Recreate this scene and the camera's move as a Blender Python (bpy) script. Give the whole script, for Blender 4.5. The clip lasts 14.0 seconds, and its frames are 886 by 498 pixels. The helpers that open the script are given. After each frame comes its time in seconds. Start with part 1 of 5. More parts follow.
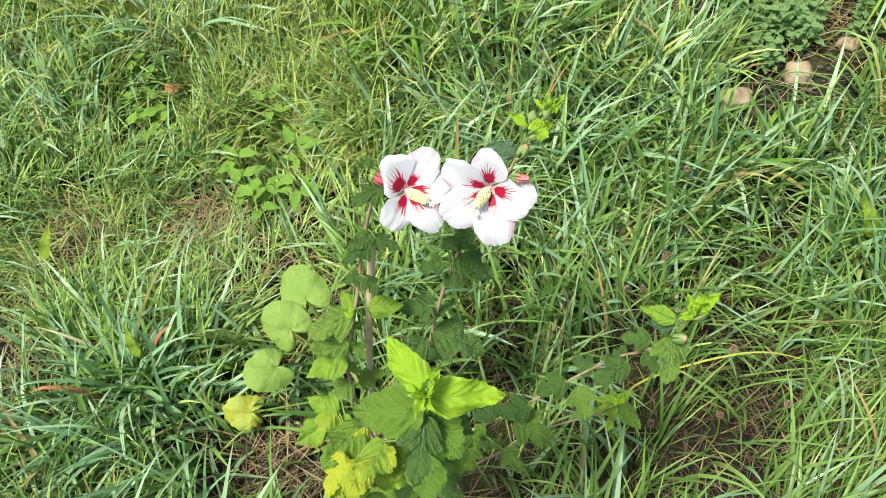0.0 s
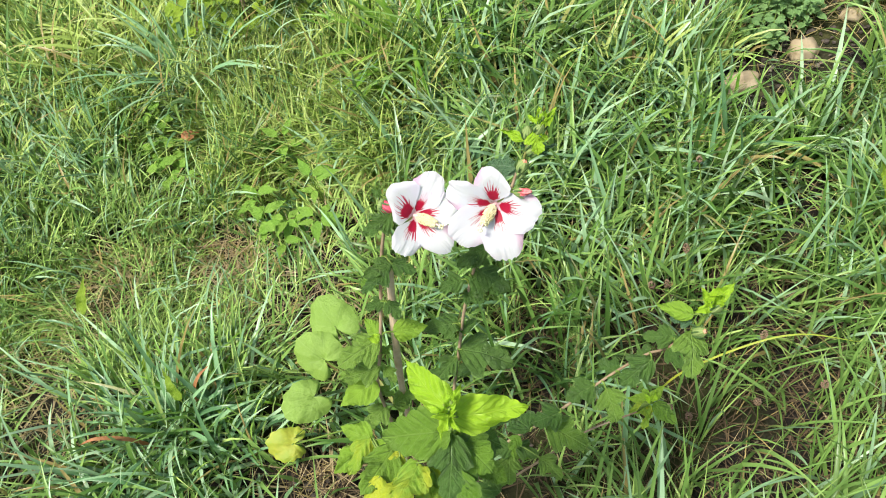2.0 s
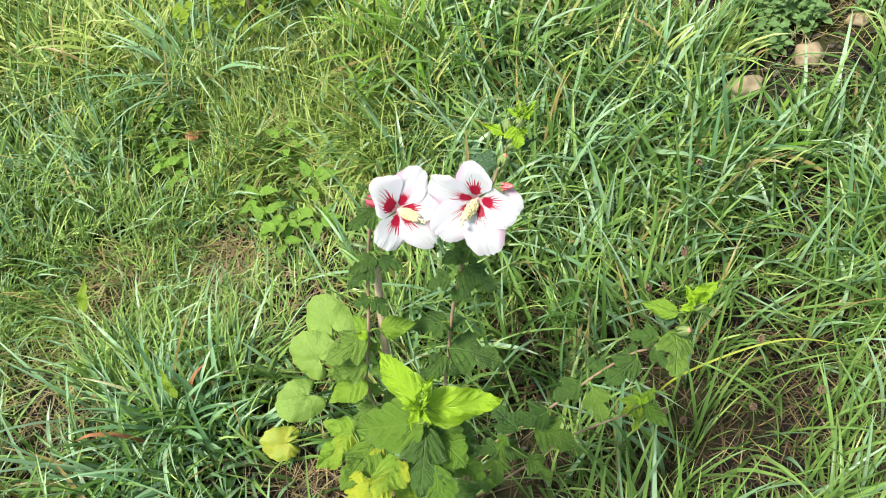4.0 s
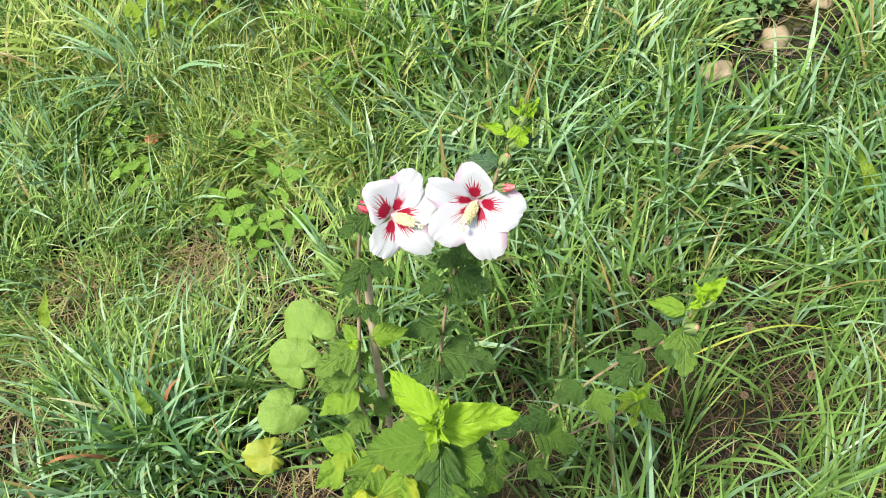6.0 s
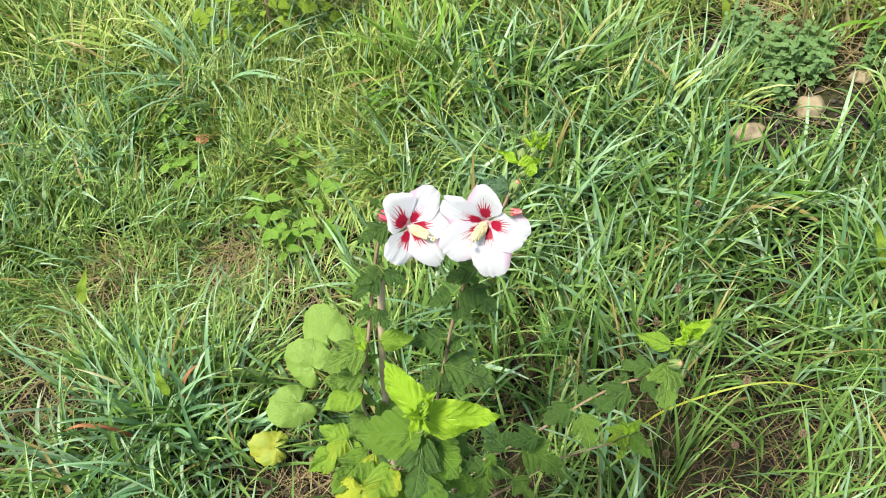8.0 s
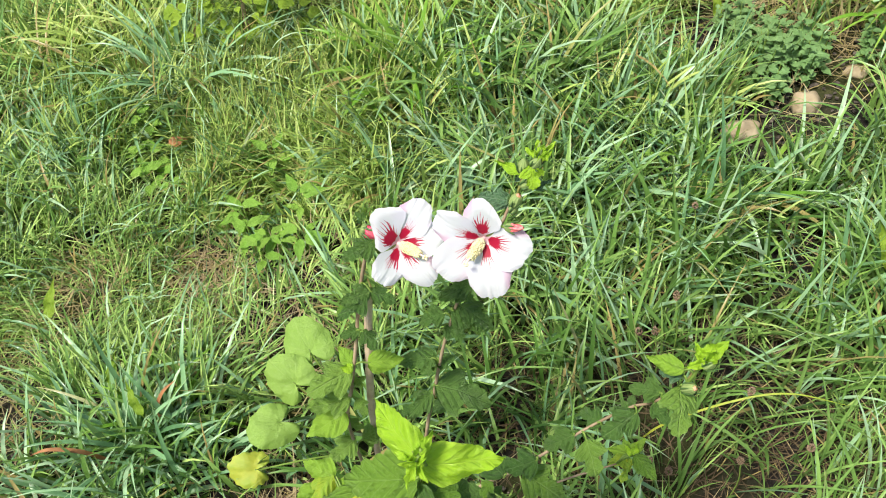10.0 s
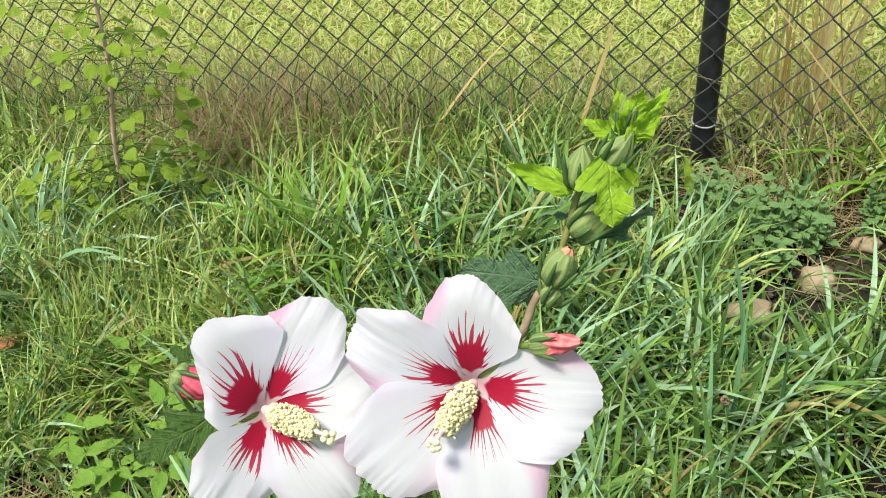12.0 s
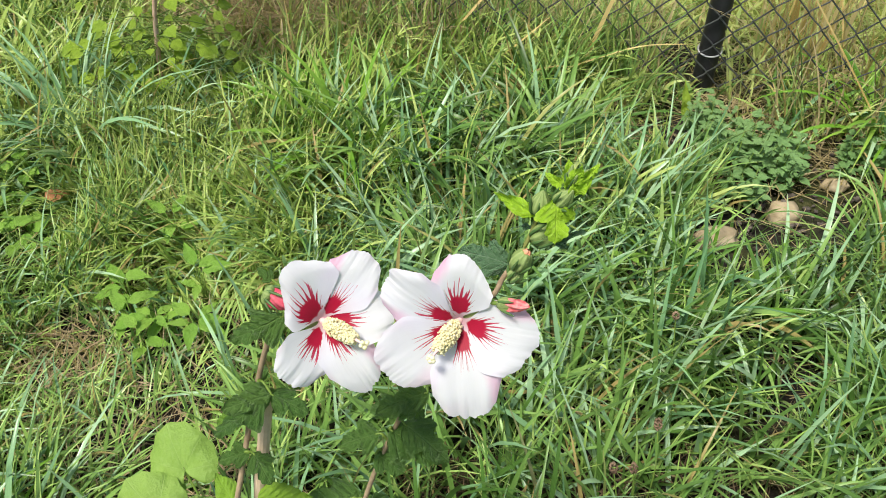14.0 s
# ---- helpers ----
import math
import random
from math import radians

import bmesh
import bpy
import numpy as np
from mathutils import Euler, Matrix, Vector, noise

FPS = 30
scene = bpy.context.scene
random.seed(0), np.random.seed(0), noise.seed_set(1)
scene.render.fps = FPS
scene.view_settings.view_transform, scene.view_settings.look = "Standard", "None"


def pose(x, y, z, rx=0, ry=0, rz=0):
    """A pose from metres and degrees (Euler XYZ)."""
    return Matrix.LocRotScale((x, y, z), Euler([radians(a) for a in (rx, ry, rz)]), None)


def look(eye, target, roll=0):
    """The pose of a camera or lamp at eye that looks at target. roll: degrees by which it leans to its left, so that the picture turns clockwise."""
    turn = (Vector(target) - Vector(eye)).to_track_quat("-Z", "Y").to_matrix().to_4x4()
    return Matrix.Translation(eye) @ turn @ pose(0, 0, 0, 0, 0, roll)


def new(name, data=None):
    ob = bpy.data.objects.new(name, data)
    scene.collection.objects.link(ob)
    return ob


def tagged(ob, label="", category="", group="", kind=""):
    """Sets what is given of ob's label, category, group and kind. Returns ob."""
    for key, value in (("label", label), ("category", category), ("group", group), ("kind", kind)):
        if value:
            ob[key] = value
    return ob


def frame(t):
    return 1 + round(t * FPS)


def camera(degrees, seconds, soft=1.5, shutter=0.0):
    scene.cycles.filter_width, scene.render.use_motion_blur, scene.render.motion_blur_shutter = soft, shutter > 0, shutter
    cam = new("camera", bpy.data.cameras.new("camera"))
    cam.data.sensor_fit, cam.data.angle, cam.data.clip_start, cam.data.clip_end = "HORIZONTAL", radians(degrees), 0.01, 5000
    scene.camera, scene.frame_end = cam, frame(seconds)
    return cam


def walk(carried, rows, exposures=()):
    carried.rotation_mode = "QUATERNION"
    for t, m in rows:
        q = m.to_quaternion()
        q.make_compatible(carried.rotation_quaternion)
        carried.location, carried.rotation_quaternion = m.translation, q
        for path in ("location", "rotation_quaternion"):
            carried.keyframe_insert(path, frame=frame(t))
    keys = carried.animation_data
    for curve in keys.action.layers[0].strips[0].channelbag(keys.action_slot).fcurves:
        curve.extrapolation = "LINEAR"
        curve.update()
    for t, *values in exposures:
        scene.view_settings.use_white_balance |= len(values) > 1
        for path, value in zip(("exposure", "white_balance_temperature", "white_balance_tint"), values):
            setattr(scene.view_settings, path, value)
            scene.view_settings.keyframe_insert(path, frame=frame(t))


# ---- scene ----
cam = camera(58.5, 14.0, soft=1.0)
PATH = [
    (0, (0.196, -0.472, 1.114), (-0.015, 0.649, -0.529), -10.8),
    (0.5, (0.219, -0.479, 1.125), (-0.009, 0.643, -0.515), -14.4),
    (1, (0.225, -0.477, 1.126), (-0.026, 0.658, -0.502), -17.3),
    (1.5, (0.221, -0.471, 1.13), (-0.051, 0.672, -0.488), -19.1),
    (2, (0.215, -0.474, 1.127), (-0.074, 0.672, -0.487), -19.7),
    (2.5, (0.223, -0.478, 1.115), (-0.069, 0.67, -0.496), -19.1),
    (2.7, (0.226, -0.476, 1.112), (-0.064, 0.671, -0.501), -19.0),
    (4.8, (0.243, -0.486, 1.114), (-0.096, 0.686, -0.471), -20.7),
    (5, (0.239, -0.483, 1.101), (-0.096, 0.685, -0.488), -21.0),
    (5.5, (0.225, -0.473, 1.091), (-0.064, 0.68, -0.518), -20.7),
    (6, (0.204, -0.455, 1.104), (-0.016, 0.685, -0.525), -18.7),
    (6.5, (0.184, -0.445, 1.098), (0.011, 0.695, -0.536), -15.7),
    (7, (0.195, -0.448, 1.095), (0.01, 0.713, -0.523), -13.8),
    (7.5, (0.218, -0.486, 1.113), (-0.015, 0.7, -0.48), -13.3),
    (8, (0.23, -0.499, 1.133), (-0.067, 0.709, -0.434), -14.4),
    (8.2, (0.234, -0.496, 1.13), (-0.078, 0.715, -0.431), -14.8),
    (10.3, (0.207, -0.443, 1.098), (-0.014, 0.748, -0.493), -13.1),
    (10.5, (0.203, -0.439, 1.095), (0.003, 0.749, -0.501), -12.7),
    (11, (0.189, -0.391, 1.032), (0.032, 0.853, -0.527), -10.0),
    (11.5, (0.162, -0.287, 0.863), (0.103, 1.199, -0.474), -6.1),
    (12, (0.164, -0.249, 0.793), (0.156, 1.374, -0.375), -6.6),
    (12.5, (0.158, -0.251, 0.779), (0.152, 1.357, -0.411), -6.1),
    (13, (0.15, -0.251, 0.757), (0.154, 1.292, -0.516), -4.2),
    (13.5, (0.142, -0.258, 0.777), (0.135, 1.22, -0.572), -2.5),
    (14, (0.166, -0.32, 0.913), (0.134, 1.088, -0.507), -1.3),
]
walk(cam, [(t, look(eye, target, roll)) for t, eye, target, roll in PATH], [(0, 0.70), (10.5, 0.70), (11.5, 0.58), (12.0, 0.46), (12.7, 0.36), (13.5, 0.36), (14, 0.46)])


# ---- light ----
world = bpy.data.worlds.new("sky")
scene.world = world
world.use_nodes = True
wn = world.node_tree
sky = wn.nodes.new("ShaderNodeTexSky")
sky.sky_type, sky.sun_disc = "NISHITA", False
sky.sun_elevation, sky.sun_rotation = radians(66), radians(-130)
sky.air_density, sky.dust_density, sky.ozone_density = 1.0, 2.5, 1.0
wn.links.new(sky.outputs[0], wn.nodes["Background"].inputs[0])
wn.nodes["Background"].inputs[1].default_value = 0.108
sun = new("sun", bpy.data.lights.new("sun", "SUN"))
sun.data.energy, sun.data.angle, sun.data.color = 3.75, radians(13), (1.0, 0.955, 0.86)
sun.matrix_world = look((-0.31, -0.26, 0.91), (0, 0, 0))


# ---- materials ----
class Mat:
    """A node material with short calls."""

    def __init__(self, name, rough=0.6, spec=0.4):
        self.m = bpy.data.materials.new(name)
        self.m.use_nodes = True
        self.t = self.m.node_tree
        self.b = self.t.nodes["Principled BSDF"]
        self.b.inputs["Roughness"].default_value = rough
        self.b.inputs["Specular IOR Level"].default_value = spec

    def put(self, kind, **values):
        n = self.t.nodes.new(kind)
        for k, v in values.items():
            n.inputs[k].default_value = v
        return n

    def link(self, a, b):
        self.t.links.new(a, b)

    def value(self, op, a, b=None, c=None, clamp=False):
        n = self.t.nodes.new("ShaderNodeMath")
        n.operation, n.use_clamp = op, clamp
        for i, v in enumerate((a, b, c)):
            if v is None:
                continue
            if isinstance(v, (int, float)):
                n.inputs[i].default_value = v
            else:
                self.link(v, n.inputs[i])
        return n.outputs[0]

    def noise(self, scale, detail=3.0, where="Object", rough=0.55):
        co = self.t.nodes.new("ShaderNodeTexCoord")
        n = self.put("ShaderNodeTexNoise", Scale=scale, Detail=detail, Roughness=rough)
        self.link(co.outputs[where], n.inputs["Vector"])
        return n.outputs["Fac"]

    def ramp(self, fac, *stops):
        n = self.t.nodes.new("ShaderNodeValToRGB")
        e = n.color_ramp.elements
        while len(e) < len(stops):
            e.new(0.5)
        for s, (p, c) in zip(e, stops):
            s.position, s.color = p, (*c, 1)
        self.link(fac, n.inputs[0])
        return n.outputs[0]

    def mix(self, fac, a, b):
        n = self.t.nodes.new("ShaderNodeMix")
        n.data_type = "RGBA"
        for i, v in ((0, fac), (6, a), (7, b)):
            if isinstance(v, (int, float)):
                n.inputs[i].default_value = v
            elif isinstance(v, tuple):
                n.inputs[i].default_value = (*v, 1)
            else:
                self.link(v, n.inputs[i])
        return n.outputs[2]

    def step(self, v, lo, hi):
        n = self.t.nodes.new("ShaderNodeMapRange")
        n.interpolation_type = "SMOOTHSTEP"
        self.link(v, n.inputs["Value"])
        n.inputs["From Min"].default_value, n.inputs["From Max"].default_value = lo, hi
        return n.outputs["Result"]

    def color(self, c):
        self.link(c, self.b.inputs["Base Color"])

    def bump(self, h, strength, distance):
        n = self.put("ShaderNodeBump", Strength=strength, Distance=distance)
        self.link(h, n.inputs["Height"])
        self.link(n.outputs[0], self.b.inputs["Normal"])

    def thin(self, c, share, warm=False):
        """Light that comes through a thin leaf or petal."""
        out = self.t.nodes["Material Output"]
        tr = self.t.nodes.new("ShaderNodeBsdfTranslucent")
        self.link(self.mix(0.25, c, (0.45, 0.58, 0.08)) if warm else c, tr.inputs["Color"])
        mx = self.put("ShaderNodeMixShader", Fac=share)
        self.link(self.b.outputs[0], mx.inputs[1])
        self.link(tr.outputs[0], mx.inputs[2])
        self.link(mx.outputs[0], out.inputs["Surface"])


def grass_mat(name, dark, mid, light, dry=(0.34, 0.27, 0.10), dry_share=0.05, rough=0.36, thin=0.17):
    m = Mat(name, rough, 0.32)
    geo = m.t.nodes.new("ShaderNodeNewGeometry")
    info = m.t.nodes.new("ShaderNodeObjectInfo")
    r = m.value("FRACT", m.value("ADD", geo.outputs["Random Per Island"], info.outputs["Random"]))
    base = m.ramp(r, (0.0, dark), (0.45, mid), (0.93, light), (1.0, light))
    isdry = m.step(r, 1 - dry_share - 0.01, 1 - dry_share + 0.01)
    patch = m.step(m.noise(3.0, 2.0), 0.4, 0.65)
    base = m.mix(m.value("MULTIPLY", patch, 0.35), base, light)
    # streaks along the blade
    uv = m.t.nodes.new("ShaderNodeUVMap")
    sep = m.t.nodes.new("ShaderNodeSeparateXYZ")
    m.link(uv.outputs[0], sep.inputs[0])
    tip = m.step(sep.outputs["Y"], 0.82, 1.0)
    base = m.mix(m.value("MULTIPLY", tip, 0.35), base, dry)
    rib = m.value("SINE", m.value("MULTIPLY", sep.outputs["X"], 26.0))
    base = m.mix(m.value("MULTIPLY_ADD", rib, 0.07, 0.07), base, light)
    col = m.mix(isdry, base, dry)
    m.color(col)
    m.thin(col, thin, True)
    return m.m


def leaf_mat(name, dark, light, vein, rough=0.55, thin=0.3, spots=None, spot_from=0.6, relief=0.42):
    m = Mat(name, rough, 0.45)
    info = m.t.nodes.new("ShaderNodeObjectInfo")
    n = m.noise(4, 4)
    c = m.mix(m.value("MULTIPLY_ADD", info.outputs["Random"], 0.6, m.value("MULTIPLY", n, 0.4)), dark, light)
    uv = m.t.nodes.new("ShaderNodeUVMap")
    sep = m.t.nodes.new("ShaderNodeSeparateXYZ")
    m.link(uv.outputs[0], sep.inputs[0])
    u = m.value("ABSOLUTE", m.value("SUBTRACT", sep.outputs["X"], 0.5))
    mid = m.value("SUBTRACT", 1.0, m.step(u, 0.004, 0.022))
    side = m.value("FRACT", m.value("MULTIPLY", m.value("SUBTRACT", sep.outputs["Y"], m.value("MULTIPLY", u, 0.8)), 6.0))
    side = m.value("SUBTRACT", 1.0, m.step(m.value("ABSOLUTE", m.value("SUBTRACT", side, 0.5)), 0.03, 0.10))
    v = m.value("MAXIMUM", mid, m.value("MULTIPLY", side, 0.55))
    c = m.mix(m.value("MULTIPLY", v, 0.30), c, vein)
    if spots:
        c = m.mix(m.value("MULTIPLY", m.step(m.noise(1.6, 3), spot_from - 0.2, spot_from + 0.2), 0.85), c, spots)
    m.color(c)
    rim = m.step(u, 0.40, 0.5)
    c = m.mix(m.value("MULTIPLY", rim, 0.35), c, vein)
    mottle = m.noise(16, 5, rough=0.7)
    c = m.mix(m.value("MULTIPLY", m.step(mottle, 0.45, 0.7), 0.22), c, vein)
    m.color(c)
    m.bump(m.value("MULTIPLY_ADD", v, -0.55, m.value("MULTIPLY_ADD", mottle, 0.5, m.noise(7, 3))), relief, 0.05)
    m.thin(c, thin, True)
    return m.m


def plain_mat(name, a, b, scale, rough=0.7, bump=0.3, dist=0.002, spec=0.3, thin=0.0):
    m = Mat(name, rough, spec)
    n = m.noise(scale, 5, rough=0.65)
    big = m.noise(scale * 0.17, 2)
    c = m.mix(m.step(m.value("MULTIPLY_ADD", big, 0.5, m.value("MULTIPLY", n, 0.5)), 0.35, 0.65), a, b)
    m.color(c)
    m.bump(n, bump, dist)
    if thin:
        m.thin(c, thin)
    return m.m


def soil_mat():
    m = Mat("soil_and_thatch", 0.9, 0.2)
    fine, mid, big = m.noise(240, 6, rough=0.7), m.noise(30, 4), m.noise(4.5, 3)
    earth = m.ramp(fine, (0.3, (0.010, 0.009, 0.008)), (0.55, (0.026, 0.022, 0.019)), (0.8, (0.07, 0.060, 0.050)))
    thatch = m.ramp(mid, (0.3, (0.022, 0.028, 0.010)), (0.6, (0.05, 0.055, 0.018)), (0.8, (0.11, 0.10, 0.045)))
    col = m.mix(m.step(big, 0.42, 0.62), earth, thatch)
    # closed turf farther out; behind the fence meadow with its sunlight in the colour
    co = m.t.nodes.new("ShaderNodeTexCoord")
    sep = m.t.nodes.new("ShaderNodeSeparateXYZ")
    m.link(co.outputs["Object"], sep.inputs[0])
    x, y = sep.outputs["X"], sep.outputs["Y"]
    far = m.value("SQRT", m.value("ADD", m.value("MULTIPLY", x, x), m.value("MULTIPLY", y, y)))
    behind = m.value("ADD", m.value("MULTIPLY", m.value("SUBTRACT", x, 0.655), 0.2756), m.value("MULTIPLY", m.value("SUBTRACT", y, 1.02), 0.9613))
    lawn_green = m.ramp(mid, (0.3, (0.05, 0.095, 0.016)), (0.55, (0.10, 0.155, 0.03)), (0.8, (0.17, 0.21, 0.055)))
    meadow = m.ramp(mid, (0.3, (0.22, 0.29, 0.05)), (0.55, (0.33, 0.39, 0.08)), (0.8, (0.45, 0.46, 0.13)))
    col = m.mix(m.step(far, 1.5, 2.6), col, lawn_green)
    col = m.mix(m.step(behind, 0.12, 0.4), col, meadow)
    m.color(col)
    m.bump(m.value("ADD", fine, mid), 0.8, 0.006)
    return m.m


def sepal_mat():
    m = Mat("green_sepal", 0.6, 0.3)
    uv = m.t.nodes.new("ShaderNodeUVMap")
    sep = m.t.nodes.new("ShaderNodeSeparateXYZ")
    m.link(uv.outputs[0], sep.inputs[0])
    n = m.noise(300, 4)
    rib = m.value("SINE", m.value("MULTIPLY_ADD", sep.outputs["X"], 62.83, m.value("MULTIPLY", n, 1.6)))
    c = m.mix(n, (0.185, 0.275, 0.075), (0.28, 0.37, 0.125))
    c = m.mix(m.value("MULTIPLY", m.step(rib, 0.0, 1.0), 0.35), c, (0.40, 0.48, 0.18))
    m.color(c)
    m.bump(m.value("MULTIPLY_ADD", rib, 0.35, n), 0.4, 0.001)
    m.thin(c, 0.15)
    return m.m


def petal_mat():
    """White petal with a crimson eye whose veins fan out; x of the UV runs across the petal, y counts 45 mm from the flower's centre."""
    m = Mat("white_petal", 0.5, 0.3)
    uv = m.t.nodes.new("ShaderNodeUVMap")
    sep = m.t.nodes.new("ShaderNodeSeparateXYZ")
    m.link(uv.outputs[0], sep.inputs[0])
    info = m.t.nodes.new("ShaderNodeObjectInfo")
    u = m.value("SUBTRACT", m.value("MULTIPLY", sep.outputs["X"], 2.0), 1.0)
    v = sep.outputs["Y"]
    au = m.value("ABSOLUTE", u)
    w = m.t.nodes.new("ShaderNodeTexNoise")
    w.noise_dimensions = "2D"
    w.inputs["Scale"].default_value = 1.0
    w.inputs["Detail"].default_value = 2.0
    comb = m.t.nodes.new("ShaderNodeCombineXYZ")
    m.link(m.value("MULTIPLY_ADD", u, 7.0, m.value("MULTIPLY", info.outputs["Random"], 40.0)), comb.inputs[0])
    m.link(m.value("MULTIPLY", v, 1.1), comb.inputs[1])
    m.link(comb.outputs[0], w.inputs["Vector"])
    wav = w.outputs["Fac"]
    spike = m.value("PINGPONG", m.value("MULTIPLY_ADD", u, 6.5, m.value("MULTIPLY", wav, 1.8)), 0.5)
    spike = m.value("POWER", m.value("MULTIPLY", spike, 2.0), 2.6)
    reach = m.value("MULTIPLY", m.value("SUBTRACT", 1.0, m.value("MULTIPLY", m.value("MULTIPLY", au, au), 0.95)), 0.24)
    reach = m.value("MULTIPLY", reach, m.value("MULTIPLY_ADD", wav, 1.1, 0.40))
    limit = m.value("ADD", m.value("MULTIPLY", spike, reach), m.value("MULTIPLY_ADD", m.step(au, 0.30, 0.95), -0.18, 0.305))
    inside = m.step(m.value("SUBTRACT", limit, v), -0.012, 0.016)
    # the patch starts rounded, a little way out on the pale claw
    start = m.value("MULTIPLY_ADD", m.value("MULTIPLY", au, au), 0.080, 0.078)
    base = m.step(m.value("SUBTRACT", v, start), -0.012, 0.018)
    red = m.value("MULTIPLY", inside, base)
    white = m.ramp(m.noise(45, 3), (0.3, (0.80, 0.795, 0.86)), (0.7, (0.835, 0.83, 0.89)))
    # the margin that lay outside in the bud keeps its pink
    edge = m.step(m.value("MULTIPLY_ADD", u, -1.0, m.value("MULTIPLY", m.noise(70, 2), 0.35)), 0.62, 0.98)
    edge = m.value("MULTIPLY", m.value("MULTIPLY", edge, m.step(v, 0.42, 0.62)), info.outputs["Color"])
    white = m.mix(m.value("MULTIPLY", edge, 0.9), white, (0.86, 0.50, 0.70))
    tinge = m.value("MULTIPLY", m.step(m.noise(30, 2), 0.55, 0.75), m.step(m.value("MAXIMUM", au, v), 0.75, 1.0))
    white = m.mix(m.value("MULTIPLY", tinge, 0.28), white, (0.84, 0.58, 0.72))
    fine = m.value("PINGPONG", m.value("MULTIPLY_ADD", u, 13.0, m.value("MULTIPLY", wav, 2.0)), 0.5)
    vein = m.value("MULTIPLY", m.step(fine, 0.38, 0.5), m.value("SUBTRACT", 1.0, m.step(v, 0.6, 1.0)))
    white = m.mix(m.value("MULTIPLY", vein, 0.07), white, (0.70, 0.62, 0.68))
    crimson = m.ramp(m.value("DIVIDE", v, 0.5), (0.1, (0.47, 0.010, 0.045)), (0.55, (0.54, 0.012, 0.055)), (1.0, (0.62, 0.10, 0.18)))
    streak = m.value("MULTIPLY", m.step(fine, 0.30, 0.5), 0.45)
    crimson = m.mix(streak, crimson, (0.30, 0.006, 0.030))
    throat = m.mix(m.step(v, 0.06, 0.20), (0.74, 0.50, 0.56), white)
    col = m.mix(red, throat, crimson)
    m.color(col)
    m.bump(m.value("MULTIPLY_ADD", fine, 0.3, m.value("MULTIPLY_ADD", wav, 0.4, m.value("MULTIPLY", m.noise(170, 3), 0.4))), 0.14, 0.0008)
    m.thin(col, 0.50)
    return m.m


M_SOIL = soil_mat()
M_LAWN = grass_mat("lawn_green", (0.065, 0.155, 0.020), (0.235, 0.40, 0.07), (0.46, 0.61, 0.19), dry_share=0.06, thin=0.20)
M_LONG = grass_mat("long_grass_green", (0.020, 0.060, 0.010), (0.080, 0.185, 0.030), (0.25, 0.41, 0.105), dry_share=0.04)
M_BLUE = grass_mat("blue_green_blade", (0.055, 0.165, 0.055), (0.19, 0.375, 0.16), (0.41, 0.59, 0.35), dry_share=0.03, rough=0.28, thin=0.24)
M_BRIGHT = grass_mat("fresh_green_blade", (0.075, 0.20, 0.015), (0.135, 0.295, 0.025), (0.24, 0.40, 0.055), dry_share=0.02)
# direct sun on the meadow is put into these brighter blade colours
M_FIELD_SUNLIT = grass_mat("sunlit_field_green", (0.36, 0.48, 0.12), (0.51, 0.59, 0.17), (0.64, 0.67, 0.27), dry_share=0.15, dry=(0.58, 0.46, 0.22), rough=0.5, thin=0.42)
M_PALE = grass_mat("pale_green_blade", (0.19, 0.305, 0.045), (0.345, 0.465, 0.095), (0.50, 0.60, 0.19), dry_share=0.08, thin=0.28)
M_STRAW = grass_mat("dry_straw", (0.26, 0.20, 0.10), (0.46, 0.36, 0.19), (0.62, 0.51, 0.30), dry_share=0.2, rough=0.6, thin=0.45)
M_DEAD = grass_mat("dead_brown_grass", (0.28, 0.19, 0.115), (0.43, 0.31, 0.19), (0.56, 0.44, 0.28), dry_share=0.1, rough=0.7, thin=0.42)
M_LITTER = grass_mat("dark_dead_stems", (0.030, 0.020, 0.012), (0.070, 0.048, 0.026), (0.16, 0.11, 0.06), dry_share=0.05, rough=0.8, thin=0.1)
M_GOLD = grass_mat("golden_stem", (0.58, 0.40, 0.13), (0.70, 0.52, 0.19), (0.78, 0.64, 0.31), dry_share=0.1, dry=(0.62, 0.46, 0.20), rough=0.55, thin=0.25)
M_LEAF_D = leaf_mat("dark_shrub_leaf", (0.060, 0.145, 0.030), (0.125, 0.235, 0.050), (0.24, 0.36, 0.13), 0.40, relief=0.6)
M_LEAF_E = leaf_mat("mid_green_shrub_leaf", (0.145, 0.285, 0.038), (0.235, 0.385, 0.065), (0.38, 0.52, 0.19), 0.42, relief=0.6)
M_LEAF_G = leaf_mat("glossy_dark_shrub_leaf", (0.105, 0.225, 0.105), (0.175, 0.315, 0.165), (0.42, 0.54, 0.36), 0.26, 0.2, relief=0.7)
M_LEAF_M = leaf_mat("green_shrub_leaf", (0.115, 0.245, 0.025), (0.20, 0.345, 0.04), (0.29, 0.43, 0.12), 0.45, relief=0.55)
M_LEAF_L = leaf_mat("light_shrub_leaf", (0.18, 0.34, 0.025), (0.27, 0.43, 0.035), (0.30, 0.46, 0.09))
M_LEAF_Y = leaf_mat("young_shrub_leaf", (0.29, 0.52, 0.018), (0.40, 0.63, 0.03), (0.52, 0.70, 0.10), 0.42, 0.36)
M_LEAF_W = leaf_mat("yellowing_shrub_leaf", (0.17, 0.34, 0.03), (0.27, 0.43, 0.035), (0.34, 0.46, 0.08), 0.5, 0.35, (0.60, 0.60, 0.03), 0.56)
M_LEAF_V = leaf_mat("yellow_shrub_leaf", (0.42, 0.50, 0.025), (0.55, 0.58, 0.04), (0.42, 0.52, 0.06), 0.5, 0.35, (0.30, 0.46, 0.03), 0.52)
